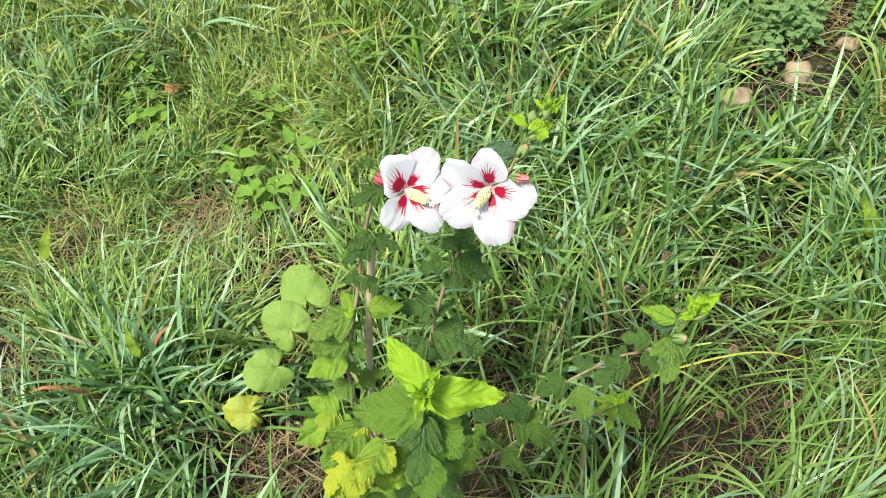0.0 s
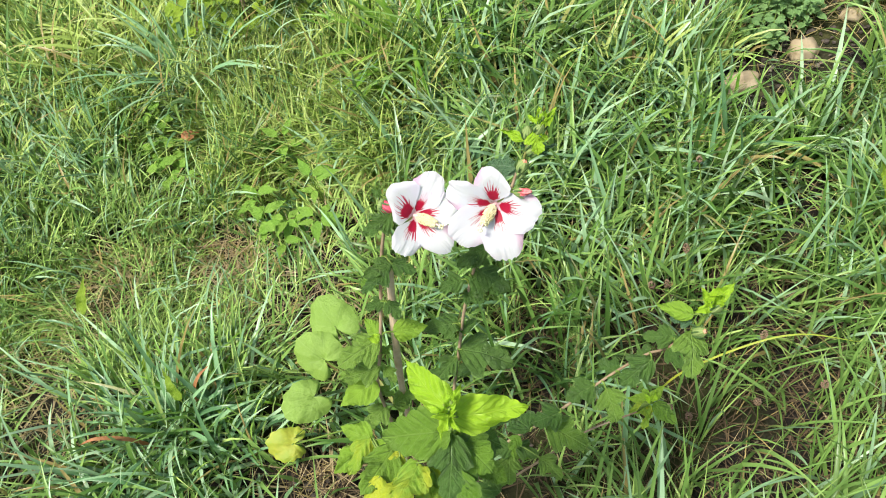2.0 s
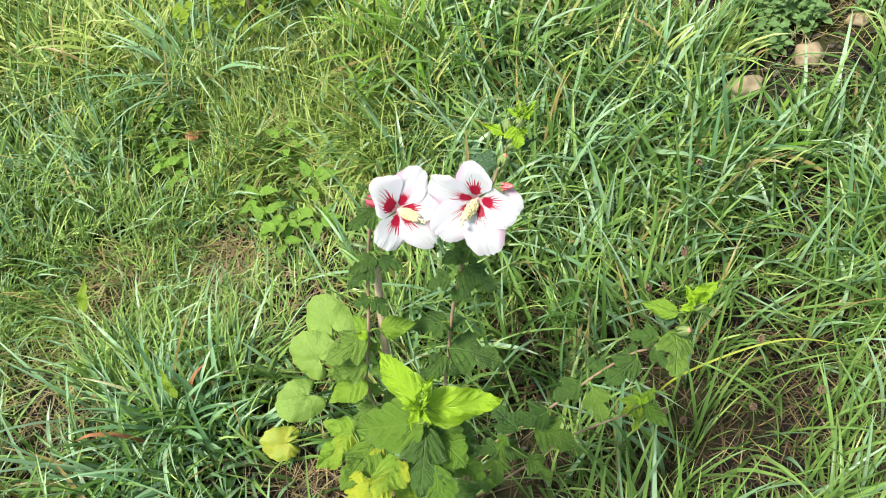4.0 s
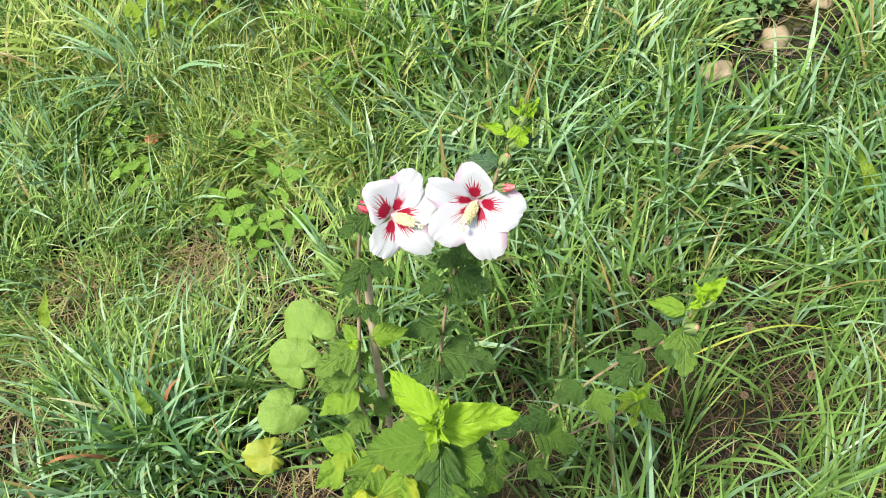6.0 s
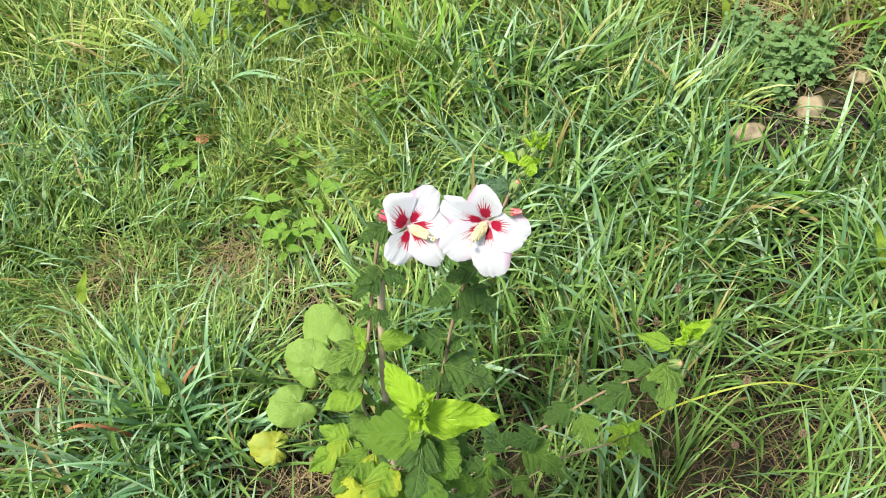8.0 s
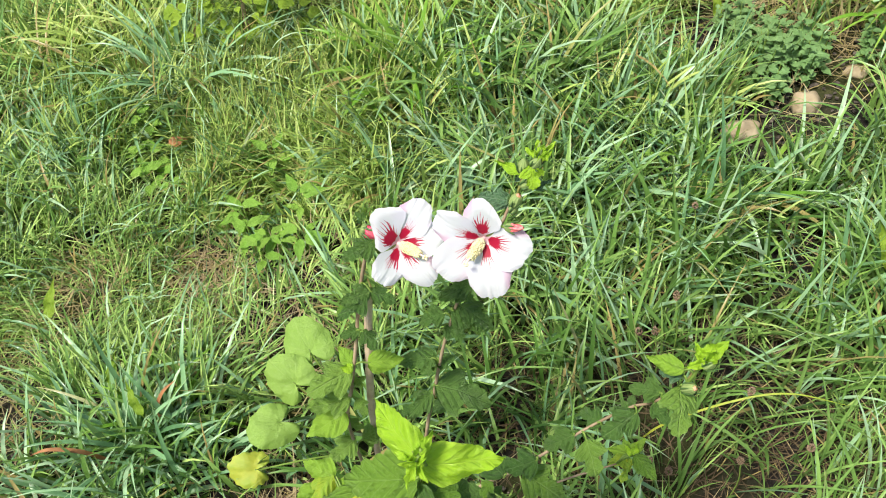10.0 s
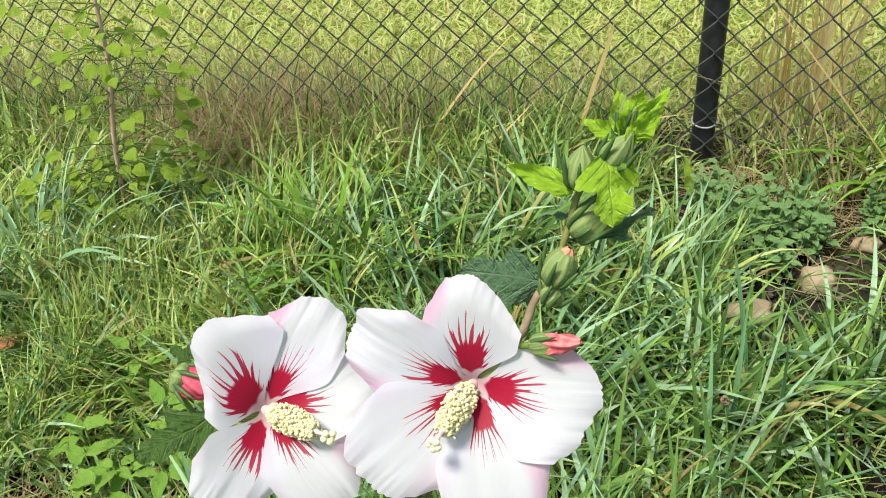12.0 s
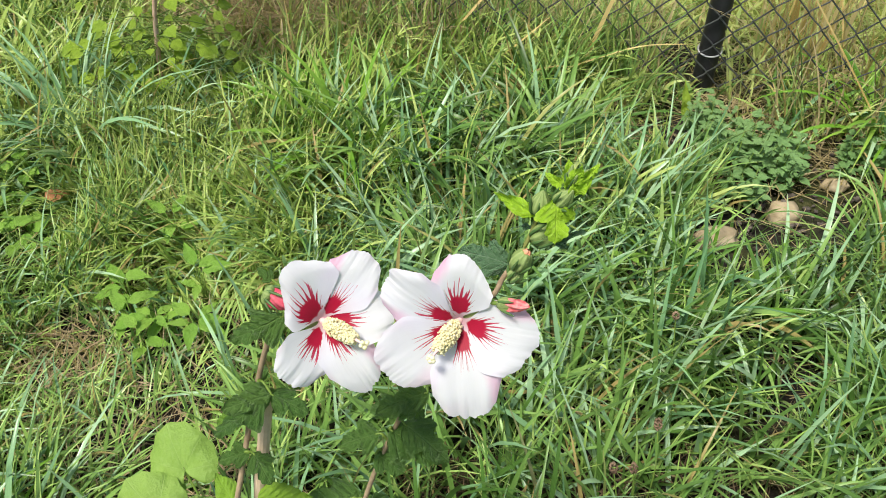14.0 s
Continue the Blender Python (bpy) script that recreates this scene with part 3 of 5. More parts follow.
# tufts: place, blades, length and width of a blade, kind
LEFT_TUFTS = [
    (-0.42, 0.03, 65, 0.18, 0.0072, 'b'), (-0.43, 0.02, 70, 0.16, 0.0058, 'g'), (-0.48, -0.05, 40, 0.17, 0.007, 'b'), (-0.4, 0.08, 40, 0.14, 0.0052, 'f'), (-0.36, 0.06, 55, 0.14, 0.0054, 'g'),
    (-0.34, 0.0, 35, 0.15, 0.0064, 'b'), (-0.56, -0.04, 40, 0.15, 0.0056, 'g'),
]
FAR_LEFT_TUFTS = [
    (-0.5, 0.82, 165, 0.28, 0.0077, 'b'), (-0.66, 0.9, 135, 0.28, 0.0075, 'p'), (-0.36, 0.86, 90, 0.23, 0.0069, 'b'), (-0.82, 0.84, 90, 0.26, 0.0058, 'p'), (-0.75, 1.02, 80, 0.24, 0.0075, 'p'),
    (-0.56, 1.0, 70, 0.24, 0.0075, 'p'), (-0.85, 0.68, 70, 0.22, 0.0085, 'b'), (-0.76, 0.6, 50, 0.19, 0.0075, 'g'), (-0.96, 0.84, 70, 0.25, 0.0085, 'g'), (-0.92, 0.98, 70, 0.26, 0.009, 'p'),
    (-0.62, 0.74, 60, 0.2, 0.0075, 'b'), (-0.46, 0.66, 40, 0.16, 0.006, 'g'),
]
BACK_TUFTS = [
    (-0.02, 0.8, 100, 0.25, 0.0092, 'f'), (0.08, 0.78, 100, 0.24, 0.009, 'g'), (0.24, 0.74, 110, 0.25, 0.0082, 'g'), (0.33, 0.8, 90, 0.24, 0.0088, 'g'), (-0.14, 0.79, 45, 0.21, 0.008, 'f'),
    (0.18, 0.9, 60, 0.22, 0.006, 'g'),
]
RIGHT_TUFTS = [
    (0.04, 0.57, 80, 0.18, 0.0083, 'b'), (0.12, 0.52, 45, 0.17, 0.0075, 'g'), (0.3, 0.47, 50, 0.15, 0.0075, 'b'), (0.56, 0.455, 40, 0.15, 0.0085, 'f'), (0.63, 0.39, 45, 0.16, 0.0080, 'g'), (0.72, 0.38, 45, 0.17, 0.0075, 'g'),
    (0.75, 0.26, 45, 0.18, 0.007, 'g'), (0.42, 0.66, 60, 0.18, 0.0063, 'b'), (0.82, 0.5, 80, 0.2, 0.005, 'g'), (0.95, 0.86, 50, 0.24, 0.009, 'f'), (0.14, 0.3, 60, 0.17, 0.005, 'g'),
    (0.7, 0.08, 50, 0.18, 0.006, 'g'),
]
# tufts of fine grass: place, blades, length of a blade
PALE_TUFTS = [
    (-0.33, 0.73, 130, 0.17), (-0.24, 0.8, 120, 0.18), (-0.43, 0.71, 110, 0.16), (-0.18, 0.67, 110, 0.15), (-0.5, 0.7, 80, 0.16), (-0.08, 0.7, 80, 0.16), (-0.7, 0.74, 90, 0.18), (-0.3, 1.0, 90, 0.17),
    (-0.15, 1.03, 90, 0.17), (0.0, 1.0, 90, 0.18), (0.15, 0.99, 80, 0.18), (0.3, 0.96, 80, 0.17), (-0.05, 1.09, 90, 0.18), (0.2, 1.06, 80, 0.18), (-0.45, 1.1, 80, 0.19), (-0.75, 1.16, 80, 0.2),
]


def pale_tufts():
    xy, ln, hd = [], [], []
    for x, y, n, length in PALE_TUFTS:
        a, r = rng.uniform(0, 2 * np.pi, n), np.abs(rng.normal(0, 0.045, n))
        xy.append(np.stack([x + r * np.cos(a), y + r * np.sin(a)], 1))
        ln.append(length * rng.uniform(0.55, 1.15, n))
        hd.append(a + rng.normal(0, 0.9, n))
    xy, ln, hd = np.concatenate(xy), np.concatenate(ln), np.concatenate(hd)
    n = len(xy)
    me = bent_blades("pale_grass_tufts", xy, ln, rng.uniform(0.0024, 0.0046, n), hd, np.abs(rng.normal(0.50, 0.30, n)), rng.uniform(0.3, 1.9, n), 8, M_PALE, fold=0.3, wave=0.08)
    stuff("pale_grass_tufts", me, "tufts of fine pale yellow-green grass", "grass")


TUFT_KINDS = {"b": (M_BLUE, "arching blue-green grass blades"), "f": (M_BRIGHT, "broad fresh green grass blades"), "g": (M_LONG, "long mid-green grass blades"), "p": (M_PALE, "long pale yellow-green grass blades")}


def grass_tuft(x, y, n, length, width, kind):
    """A tuft whose blades are parts; the blades share a dozen shapes."""
    material, words = TUFT_KINDS[kind]
    root = thing("grass_tuft", (x, y, 0), ("tall tuft of " if length > 0.2 else "tuft of ") + words, "grass tuft", "grass tufts")
    one = np.zeros(1)
    shapes = [bent_blades("grass_blade", np.zeros((1, 2)), one + length, one + width * rng.uniform(0.75, 1.3), one, np.abs(rng.normal(0.45, 0.25, 1)), rng.uniform(0.7, 2.3, 1), 9, material, fold=0.3, wave=0.10) for _ in range(12)]
    for i in range(n):
        a, r = rng.uniform(0, 2 * np.pi), abs(rng.normal(0, 0.036))
        m = pose(r * math.cos(a), r * math.sin(a), 0, 0, 0, math.degrees(a + rng.normal(0, 0.55))) @ Matrix.Scale(rng.uniform(0.55, 1.15), 4)
        part("grass_blade", shapes[i % 12], root, m)
    return root


pale_tufts()
for row in FAR_LEFT_TUFTS + BACK_TUFTS + RIGHT_TUFTS:
    grass_tuft(*row)
left_tufts = [grass_tuft(*row) for row in LEFT_TUFTS]


# beyond and along the fence
def band(name, n, box, material, label, length, width, lean, curl, segs=5):
    uw = cover(n, *box)
    if name == "outer_field_grass":
        uw = uw[(uw[:, 1] > 2.3) | (uw[:, 0] < -3.3) | (uw[:, 0] > 1.9)]
    xy = by_fence(uw)
    m = len(xy)
    me = bent_blades(name, xy, length * rng.uniform(0.5, 1.3, m), width * rng.uniform(0.6, 1.4, m), rng.uniform(0, 6.28, m), np.abs(rng.normal(lean, 0.2, m)), rng.uniform(0, curl, m), segs, material, fold=0, wave=0.12)
    stuff(name, me, label, "grass")


band("field_grass", 70000, (-3.4, 2.0, 0.08, 2.4), M_FIELD_SUNLIT, "yellow-green meadow grass behind the fence, sunlight put into its colour", 0.055, 0.0055, 0.85, 1.2, 3)
band("outer_field_grass", 26000, (-7, 7, 0.1, 8), M_FIELD_SUNLIT, "meadow grass spreading out behind the fence", 0.10, 0.011, 0.4, 1.5, 3)
band("far_field_grass", 16000, (-7, 6, 2.5, 8), M_FIELD_SUNLIT, "meadow grass far behind the fence", 0.12, 0.016, 0.3, 1.5, 3)
band("pale_fence_grass", 1600, (-2.4, -0.10, -0.14, 0.12), M_PALE, "pale green grass growing through the fence", 0.20, 0.004, 0.35, 1.4)
band("fence_grass", 1900, (-2.4, -0.10, -0.12, 0.10), M_LONG, "long green grass growing through the fence", 0.19, 0.004, 0.3, 1.2)
band("dry_fence_grass", 900, (-2.2, -0.08, -0.06, 0.16), M_STRAW, "dry grass stems along the fence", 0.26, 0.0024, 0.25, 1.2)
band("dead_fence_grass", 1200, (-1.1, -0.45, -0.12, 0.02), M_DEAD, "dead brown grass along the fence", 0.20, 0.0023, 0.4, 1.8)
band("straw_grass", 520, (0.10, 1.3, -0.16, 0.14), M_STRAW, "pale dry grass beside the post", 0.24, 0.0032, 0.35, 1.3)
band("post_side_grass", 800, (0.05, 1.4, -0.12, 0.25), M_FIELD_SUNLIT, "yellow-green grass growing through the fence beside the post", 0.17, 0.0045, 0.4, 1.4)
band("golden_grass", 130, (0.10, 0.9, 0.03, 0.4), M_GOLD, "tall golden dry grass behind the fence", 0.5, 0.0048, 0.1, 0.35)


def dead_clump():
    n = 2400
    a = rng.uniform(0, 2 * np.pi, n)
    xy = np.stack([-0.22 + rng.normal(0, 0.12, n), 1.20 + rng.normal(0, 0.05, n)], 1)
    me = bent_blades("dead_grass_clump", xy, rng.uniform(0.10, 0.27, n), rng.uniform(0.001, 0.0026, n), a, np.abs(rng.normal(0.3, 0.25, n)), rng.uniform(0.2, 2.4, n), 6, M_DEAD, fold=0, wave=0.2)
    stuff("dead_grass_clump", me, "dead brown grass clump against the fence", "dead grass")


dead_clump()


# ---- leaves ----
# one half of a leaf's outline, from the stalk to the tip: across, along
BROAD = ((0, 0), (0.14, 0.01), (0.28, 0.06), (0.39, 0.14), (0.46, 0.24), (0.50, 0.36), (0.47, 0.46), (0.40, 0.54), (0.37, 0.62), (0.33, 0.71), (0.26, 0.80), (0.17, 0.89), (0.08, 0.96), (0, 1))
LOBED = ((0, 0), (0.11, 0.02), (0.23, 0.08), (0.33, 0.16), (0.40, 0.25), (0.47, 0.33), (0.50, 0.42), (0.45, 0.48), (0.35, 0.49), (0.25, 0.51), (0.22, 0.57), (0.26, 0.66), (0.25, 0.75), (0.21, 0.83), (0.15, 0.90), (0.08, 0.96), (0, 1))
EGG = ((0, 0), (0.15, 0.0), (0.30, 0.04), (0.42, 0.12), (0.49, 0.23), (0.50, 0.33), (0.47, 0.44), (0.40, 0.55), (0.32, 0.65), (0.24, 0.74), (0.16, 0.83), (0.07, 0.93), (0, 1))


def blade(seed, shape, teeth=0.03, fold=0.22, droop=0.16, wave=0.05, count=8):
    """A toothed leaf one unit long along y and one unit wide, puffed up between its side veins."""
    rnd = random.Random(seed)
    rows, half = 48, 5
    line = [Vector((x, y, 0)) for x, y in shape]
    run = [0.0]
    for p, q in zip(line, line[1:]):
        run.append(run[-1] + (q - p).length)
    ph = [rnd.uniform(0, 1), rnd.uniform(0, 1)]
    bend = rnd.uniform(-0.10, 0.10)
    R, U = [], []
    for j in range(rows + 1):
        s = j / rows
        x0 = float(np.interp(s * run[-1], run, [p.x for p in line]))
        y0 = float(np.interp(s * run[-1], run, [p.y for p in line]))
        row, ur = [], []
        for i in range(-half, half + 1):
            k = abs(i) / half
            right = int(i > 0)
            tooth = abs(math.sin(math.pi * (s * count + ph[right]))) ** 0.55 - 0.65
            w = max(0.0, x0 * (1 + 0.14 * noise.noise(Vector((s * 2.5, 4.0 * right, seed * 2.7)))) + teeth * tooth * min(1, 6 * (1 - s), 6 * s))
            rib = max(0.0, y0 - 0.55 * x0) if s < 1 else 1.0
            y = rib + (y0 + 0.5 * teeth * tooth - rib) * k
            x = (w if right else -w) * k
            z = fold * abs(x) - droop * y * y - 0.6 * x * x
            z += 0.022 * math.sin(6.283 * (5.5 * (y - 0.9 * abs(x)) + 0.25 + 0.2 * noise.noise(Vector((y * 3, right, seed))))) * k * (1.1 - k) * 3 * (1 - y * 0.5)
            z += wave * k * k * math.sin(y * 10 + seed + 2.0 * right) + 0.09 * noise.noise(Vector((x * 3.5, y * 3.5, seed * 3.7))) + 0.03 * noise.noise(Vector((x * 10, y * 10, seed * 1.7)))
            row.append((x + bend * y * y, y, z))
            ur.append((0.5 + abs(x) * (1 if right else -1), y))
        R.append(row)
        U.append(ur)
    return Geo().sheet(R, U)


def oval_blade(teeth=0.08, width=0.62, fold=0.12, droop=0.18, seed=0, rows=33, half=4):
    """A simple leaf one unit long along y with a toothed edge."""
    rnd = random.Random(seed)
    g, R, U = Geo(), [], []
    for j in range(rows + 1):
        s = j / rows
        w = width * 0.5 * math.sin(math.pi * min(1, s * 1.02) ** 0.62) ** 0.9 * (1.08 - 0.25 * s)
        tooth = 1 + teeth * (1.0, 0.35, -1.1)[j % 3] * (0.5 + 0.5 * rnd.random())
        w = max(w * tooth, 0.004) if 0 < j < rows else 0.004
        row, ur = [], []
        for i in range(-half, half + 1):
            k = i / half
            x = w * k
            fwd = 0.10 * abs(k) ** 1.5 * w * 2
            z = fold * abs(x) - droop * s * s * 0.8 - 0.25 * droop * x * x * 4
            z += 0.020 * math.sin(s * 26 - abs(k) * 5 + seed) * abs(k) * (0.5 + rnd.random()) + 0.07 * noise.noise(Vector((x * 5, s * 5, seed * 3.7)))
            row.append((x, s + fwd, z))
            ur.append((0.5 + 0.5 * k * min(1, w / (width * 0.5)), s))
        R.append(row)
        U.append(ur)
    return g.sheet(R, U)


LEAF_MATS = {"d": M_LEAF_D, "e": M_LEAF_E, "m": M_LEAF_M, "l": M_LEAF_L, "y": M_LEAF_Y, "w": M_LEAF_W, "g": M_LEAF_G, "t": M_LEAF_Y, "v": M_LEAF_V, "f": M_LEAF_Y}
LEAF_MESHES = {}
for kind, mat in LEAF_MATS.items():
    LEAF_MESHES[kind] = []
    for s in range(5):
        seed = s + 1 + 10 * "dmlwgytvfe".index(kind)
        if kind in "yl":
            geo = blade(seed, EGG, 0.035, 0.28, 0.06 + 0.05 * s, 0.10 if kind == "y" else 0.05, 9)
        elif kind == "t":
            geo = blade(seed, EGG, 0.06, 0.5, 0.05 + 0.06 * s, 0.12, 6)
        else:
            geo = blade(seed, BROAD if kind in "mwv" and s % 2 == 0 else LOBED, 0.065, 0.12 + 0.08 * (s % 3), 0.06 + 0.10 * s, 0.08, 8 + s % 2)
        LEAF_MESHES[kind].append(geo.mesh("leaf_" + kind, mat))

LEAF_UP = Vector((0.05, -0.55, 1.0))


def shrub_leaf(parent, base, tip, kind, rnd, up=None, wide=0.8):
    b, t = Vector(base), Vector(tip)
    tilt = Vector((rnd.uniform(-0.6, 0.6), rnd.uniform(-0.5, 0.4), 0))
    m = facing(b, t, (up or LEAF_UP) + tilt)
    size = (t - b).length * (1.02 if kind == "y" else 1.08)
    return part("leaf", rnd.choice(LEAF_MESHES[kind]), parent, m @ Matrix.Diagonal((size * wide, size, size, 1)))


# ---- the shrub ----
# leaves: base, tip, width over length and kind
FRONT_LEAVES = [
    (0.127, -0.260, 0.645, 0.098, -0.227, 0.656, 0.50, 'y'),
    (0.127, -0.259, 0.626, 0.180, -0.256, 0.620, 0.52, 'y'),
    (0.127, -0.263, 0.642, 0.137, -0.248, 0.652, 0.40, 't'),
    (0.125, -0.265, 0.640, 0.123, -0.280, 0.646, 0.45, 't'),
    (0.127, -0.261, 0.636, 0.132, -0.249, 0.641, 0.40, 't'),
    (0.122, -0.261, 0.610, 0.078, -0.267, 0.618, 0.80, 'm'),
    (0.122, -0.262, 0.604, 0.119, -0.306, 0.600, 0.66, 'd'),
    (0.122, -0.257, 0.590, 0.145, -0.281, 0.589, 0.95, 'm'),
    (0.126, -0.254, 0.597, 0.152, -0.258, 0.569, 0.75, 'd'),
    (0.122, -0.246, 0.540, 0.122, -0.275, 0.529, 0.80, 'd'),
    (0.124, -0.240, 0.508, 0.140, -0.259, 0.498, 0.80, 'd'),
    (0.076, -0.244, 0.507, 0.062, -0.277, 0.520, 0.85, 'w'),
    (0.075, -0.237, 0.475, 0.083, -0.264, 0.484, 0.90, 'w'),
]
LOW_LEAVES = [
    (0.027, -0.204, 0.475, 0.002, -0.201, 0.485, 0.85, 'l'),
    (0.024, -0.203, 0.476, 0.007, -0.232, 0.477, 0.62, 'w'),
    (0.012, -0.212, 0.465, -0.009, -0.229, 0.465, 0.85, 'l'),
    (0.046, -0.217, 0.475, 0.023, -0.253, 0.481, 0.85, 'm'),
    (0.052, -0.219, 0.475, 0.047, -0.239, 0.468, 0.70, 'v'),
    (0.038, -0.209, 0.470, 0.025, -0.215, 0.471, 0.80, 'l'),
]
FOOT_LEAVES = [
    (0.036, -0.242, 0.478, 0.022, -0.275, 0.481, 0.72, 'v'),
    (0.059, -0.251, 0.480, 0.042, -0.281, 0.485, 0.80, 'v'),
    (0.079, -0.246, 0.489, 0.059, -0.265, 0.508, 0.80, 'w'),
    (0.033, -0.213, 0.311, 0.052, -0.239, 0.320, 0.80, 'm'),
    (0.033, -0.264, 0.471, 0.024, -0.282, 0.468, 0.80, 'w'),
    (0.035, -0.244, 0.390, 0.031, -0.265, 0.395, 0.80, 'w'),
    (0.003, -0.205, 0.457, 0.018, -0.221, 0.435, 0.80, 'm'),
]
LEFT_LEAVES = [
    (0.013, -0.069, 0.408, -0.026, -0.092, 0.415, 0.85, 'e'),
    (0.004, -0.081, 0.370, -0.035, -0.095, 0.382, 0.75, 'e'),
    (-0.007, -0.087, 0.348, -0.039, -0.113, 0.357, 0.80, 'l'),
    (0.015, -0.066, 0.417, 0.001, -0.052, 0.425, 0.70, 'l'),
    (0.016, -0.071, 0.414, 0.005, -0.074, 0.421, 0.70, 't'),
    (0.031, -0.066, 0.416, 0.065, -0.062, 0.409, 0.66, 'l'),
    (0.032, -0.054, 0.459, 0.014, -0.059, 0.461, 0.90, 'd'),
    (0.034, -0.054, 0.458, 0.047, -0.070, 0.451, 0.85, 'd'),
    (0.043, -0.038, 0.503, 0.033, -0.051, 0.502, 0.90, 'd'),
    (0.044, -0.034, 0.500, 0.057, -0.046, 0.493, 0.85, 'd'),
    (0.031, -0.042, 0.486, 0.016, -0.048, 0.487, 1.00, 'm'),
    (0.045, -0.033, 0.507, 0.041, -0.022, 0.511, 0.80, 'd'),
    (0.012, -0.075, 0.389, 0.022, -0.068, 0.390, 0.90, 'e'),
]
LEFT_LOW = [
    (0.069, -0.034, 0.572, 0.046, -0.053, 0.575, 0.75, 'd'),
    (0.066, -0.027, 0.564, 0.056, -0.039, 0.564, 0.85, 'd'),
    (0.067, -0.031, 0.598, 0.060, -0.030, 0.604, 0.85, 'd'),
    (0.053, -0.044, 0.510, 0.032, -0.060, 0.520, 0.75, 'd'),
    (0.053, -0.044, 0.510, 0.075, -0.052, 0.504, 0.75, 'd'),
    (0.048, -0.048, 0.509, 0.027, -0.072, 0.512, 0.75, 'd'),
    (0.010, -0.081, 0.368, 0.018, -0.096, 0.362, 0.90, 'e'),
    (-0.009, -0.092, 0.292, -0.032, -0.117, 0.296, 0.85, 'e'),
    (-0.002, -0.090, 0.286, 0.024, -0.076, 0.285, 0.80, 'e'),
    (-0.011, -0.082, 0.323, 0.003, -0.093, 0.314, 0.80, 'e'),
]
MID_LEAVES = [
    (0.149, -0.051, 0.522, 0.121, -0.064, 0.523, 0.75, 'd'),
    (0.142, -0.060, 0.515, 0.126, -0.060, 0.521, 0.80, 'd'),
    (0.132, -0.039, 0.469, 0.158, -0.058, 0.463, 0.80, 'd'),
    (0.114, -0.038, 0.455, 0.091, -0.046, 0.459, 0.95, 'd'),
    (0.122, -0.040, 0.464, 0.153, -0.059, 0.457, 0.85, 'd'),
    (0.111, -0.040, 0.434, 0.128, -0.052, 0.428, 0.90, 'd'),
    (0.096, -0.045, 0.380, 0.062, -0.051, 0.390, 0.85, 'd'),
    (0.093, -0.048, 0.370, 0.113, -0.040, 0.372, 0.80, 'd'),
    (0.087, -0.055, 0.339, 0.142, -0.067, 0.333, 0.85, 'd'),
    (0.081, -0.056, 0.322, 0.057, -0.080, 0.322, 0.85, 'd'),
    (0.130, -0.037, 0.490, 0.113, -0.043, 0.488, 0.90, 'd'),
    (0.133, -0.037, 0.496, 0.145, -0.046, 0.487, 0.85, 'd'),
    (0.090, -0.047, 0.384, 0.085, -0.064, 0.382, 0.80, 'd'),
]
RIGHT_LEAVES = [
    (0.157, -0.154, 0.322, 0.136, -0.125, 0.328, 0.95, 'd'),
    (0.193, -0.151, 0.358, 0.164, -0.160, 0.356, 1.00, 'd'),
    (0.177, -0.155, 0.337, 0.213, -0.180, 0.336, 0.90, 'e'),
    (0.133, -0.157, 0.288, 0.109, -0.161, 0.290, 0.90, 'd'),
    (0.137, -0.158, 0.291, 0.160, -0.167, 0.285, 0.85, 'd'),
    (0.128, -0.160, 0.276, 0.126, -0.192, 0.277, 0.90, 'e'),
    (0.162, -0.172, 0.291, 0.183, -0.192, 0.287, 0.90, 'e'),
    (0.230, -0.143, 0.396, 0.202, -0.153, 0.391, 0.90, 'd'),
    (0.255, -0.143, 0.415, 0.235, -0.128, 0.415, 0.85, 'd'),
    (0.240, -0.151, 0.402, 0.245, -0.182, 0.397, 0.95, 'e'),
]
RIGHT_TOP = [
    (0.284, -0.145, 0.443, 0.255, -0.165, 0.438, 0.85, 'd'),
    (0.304, -0.140, 0.469, 0.279, -0.134, 0.470, 0.80, 'd'),
    (0.316, -0.147, 0.492, 0.314, -0.182, 0.488, 0.95, 'e'),
    (0.319, -0.141, 0.510, 0.291, -0.129, 0.509, 0.50, 'l'),
    (0.319, -0.140, 0.499, 0.302, -0.135, 0.500, 0.90, 'g'),
    (0.298, -0.143, 0.457, 0.306, -0.162, 0.455, 0.80, 'd'),
    (0.274, -0.142, 0.434, 0.286, -0.128, 0.438, 0.80, 'd'),
]
SMALL_LEAVES = [
    (0.292, -0.103, 0.248, 0.269, -0.098, 0.249, 0.60, 'l'),
    (0.294, -0.102, 0.249, 0.310, -0.092, 0.255, 0.60, 'l'),
    (0.291, -0.102, 0.249, 0.287, -0.086, 0.251, 0.60, 'l'),
    (0.289, -0.107, 0.247, 0.282, -0.133, 0.244, 0.60, 'w'),
    (0.296, -0.106, 0.247, 0.316, -0.130, 0.245, 0.60, 'm'),
    (0.289, -0.106, 0.247, 0.269, -0.114, 0.245, 0.60, 'w'),
    (0.293, -0.107, 0.253, 0.300, -0.100, 0.261, 0.60, 't'),
    (0.293, -0.107, 0.253, 0.287, -0.101, 0.260, 0.60, 't'),
]

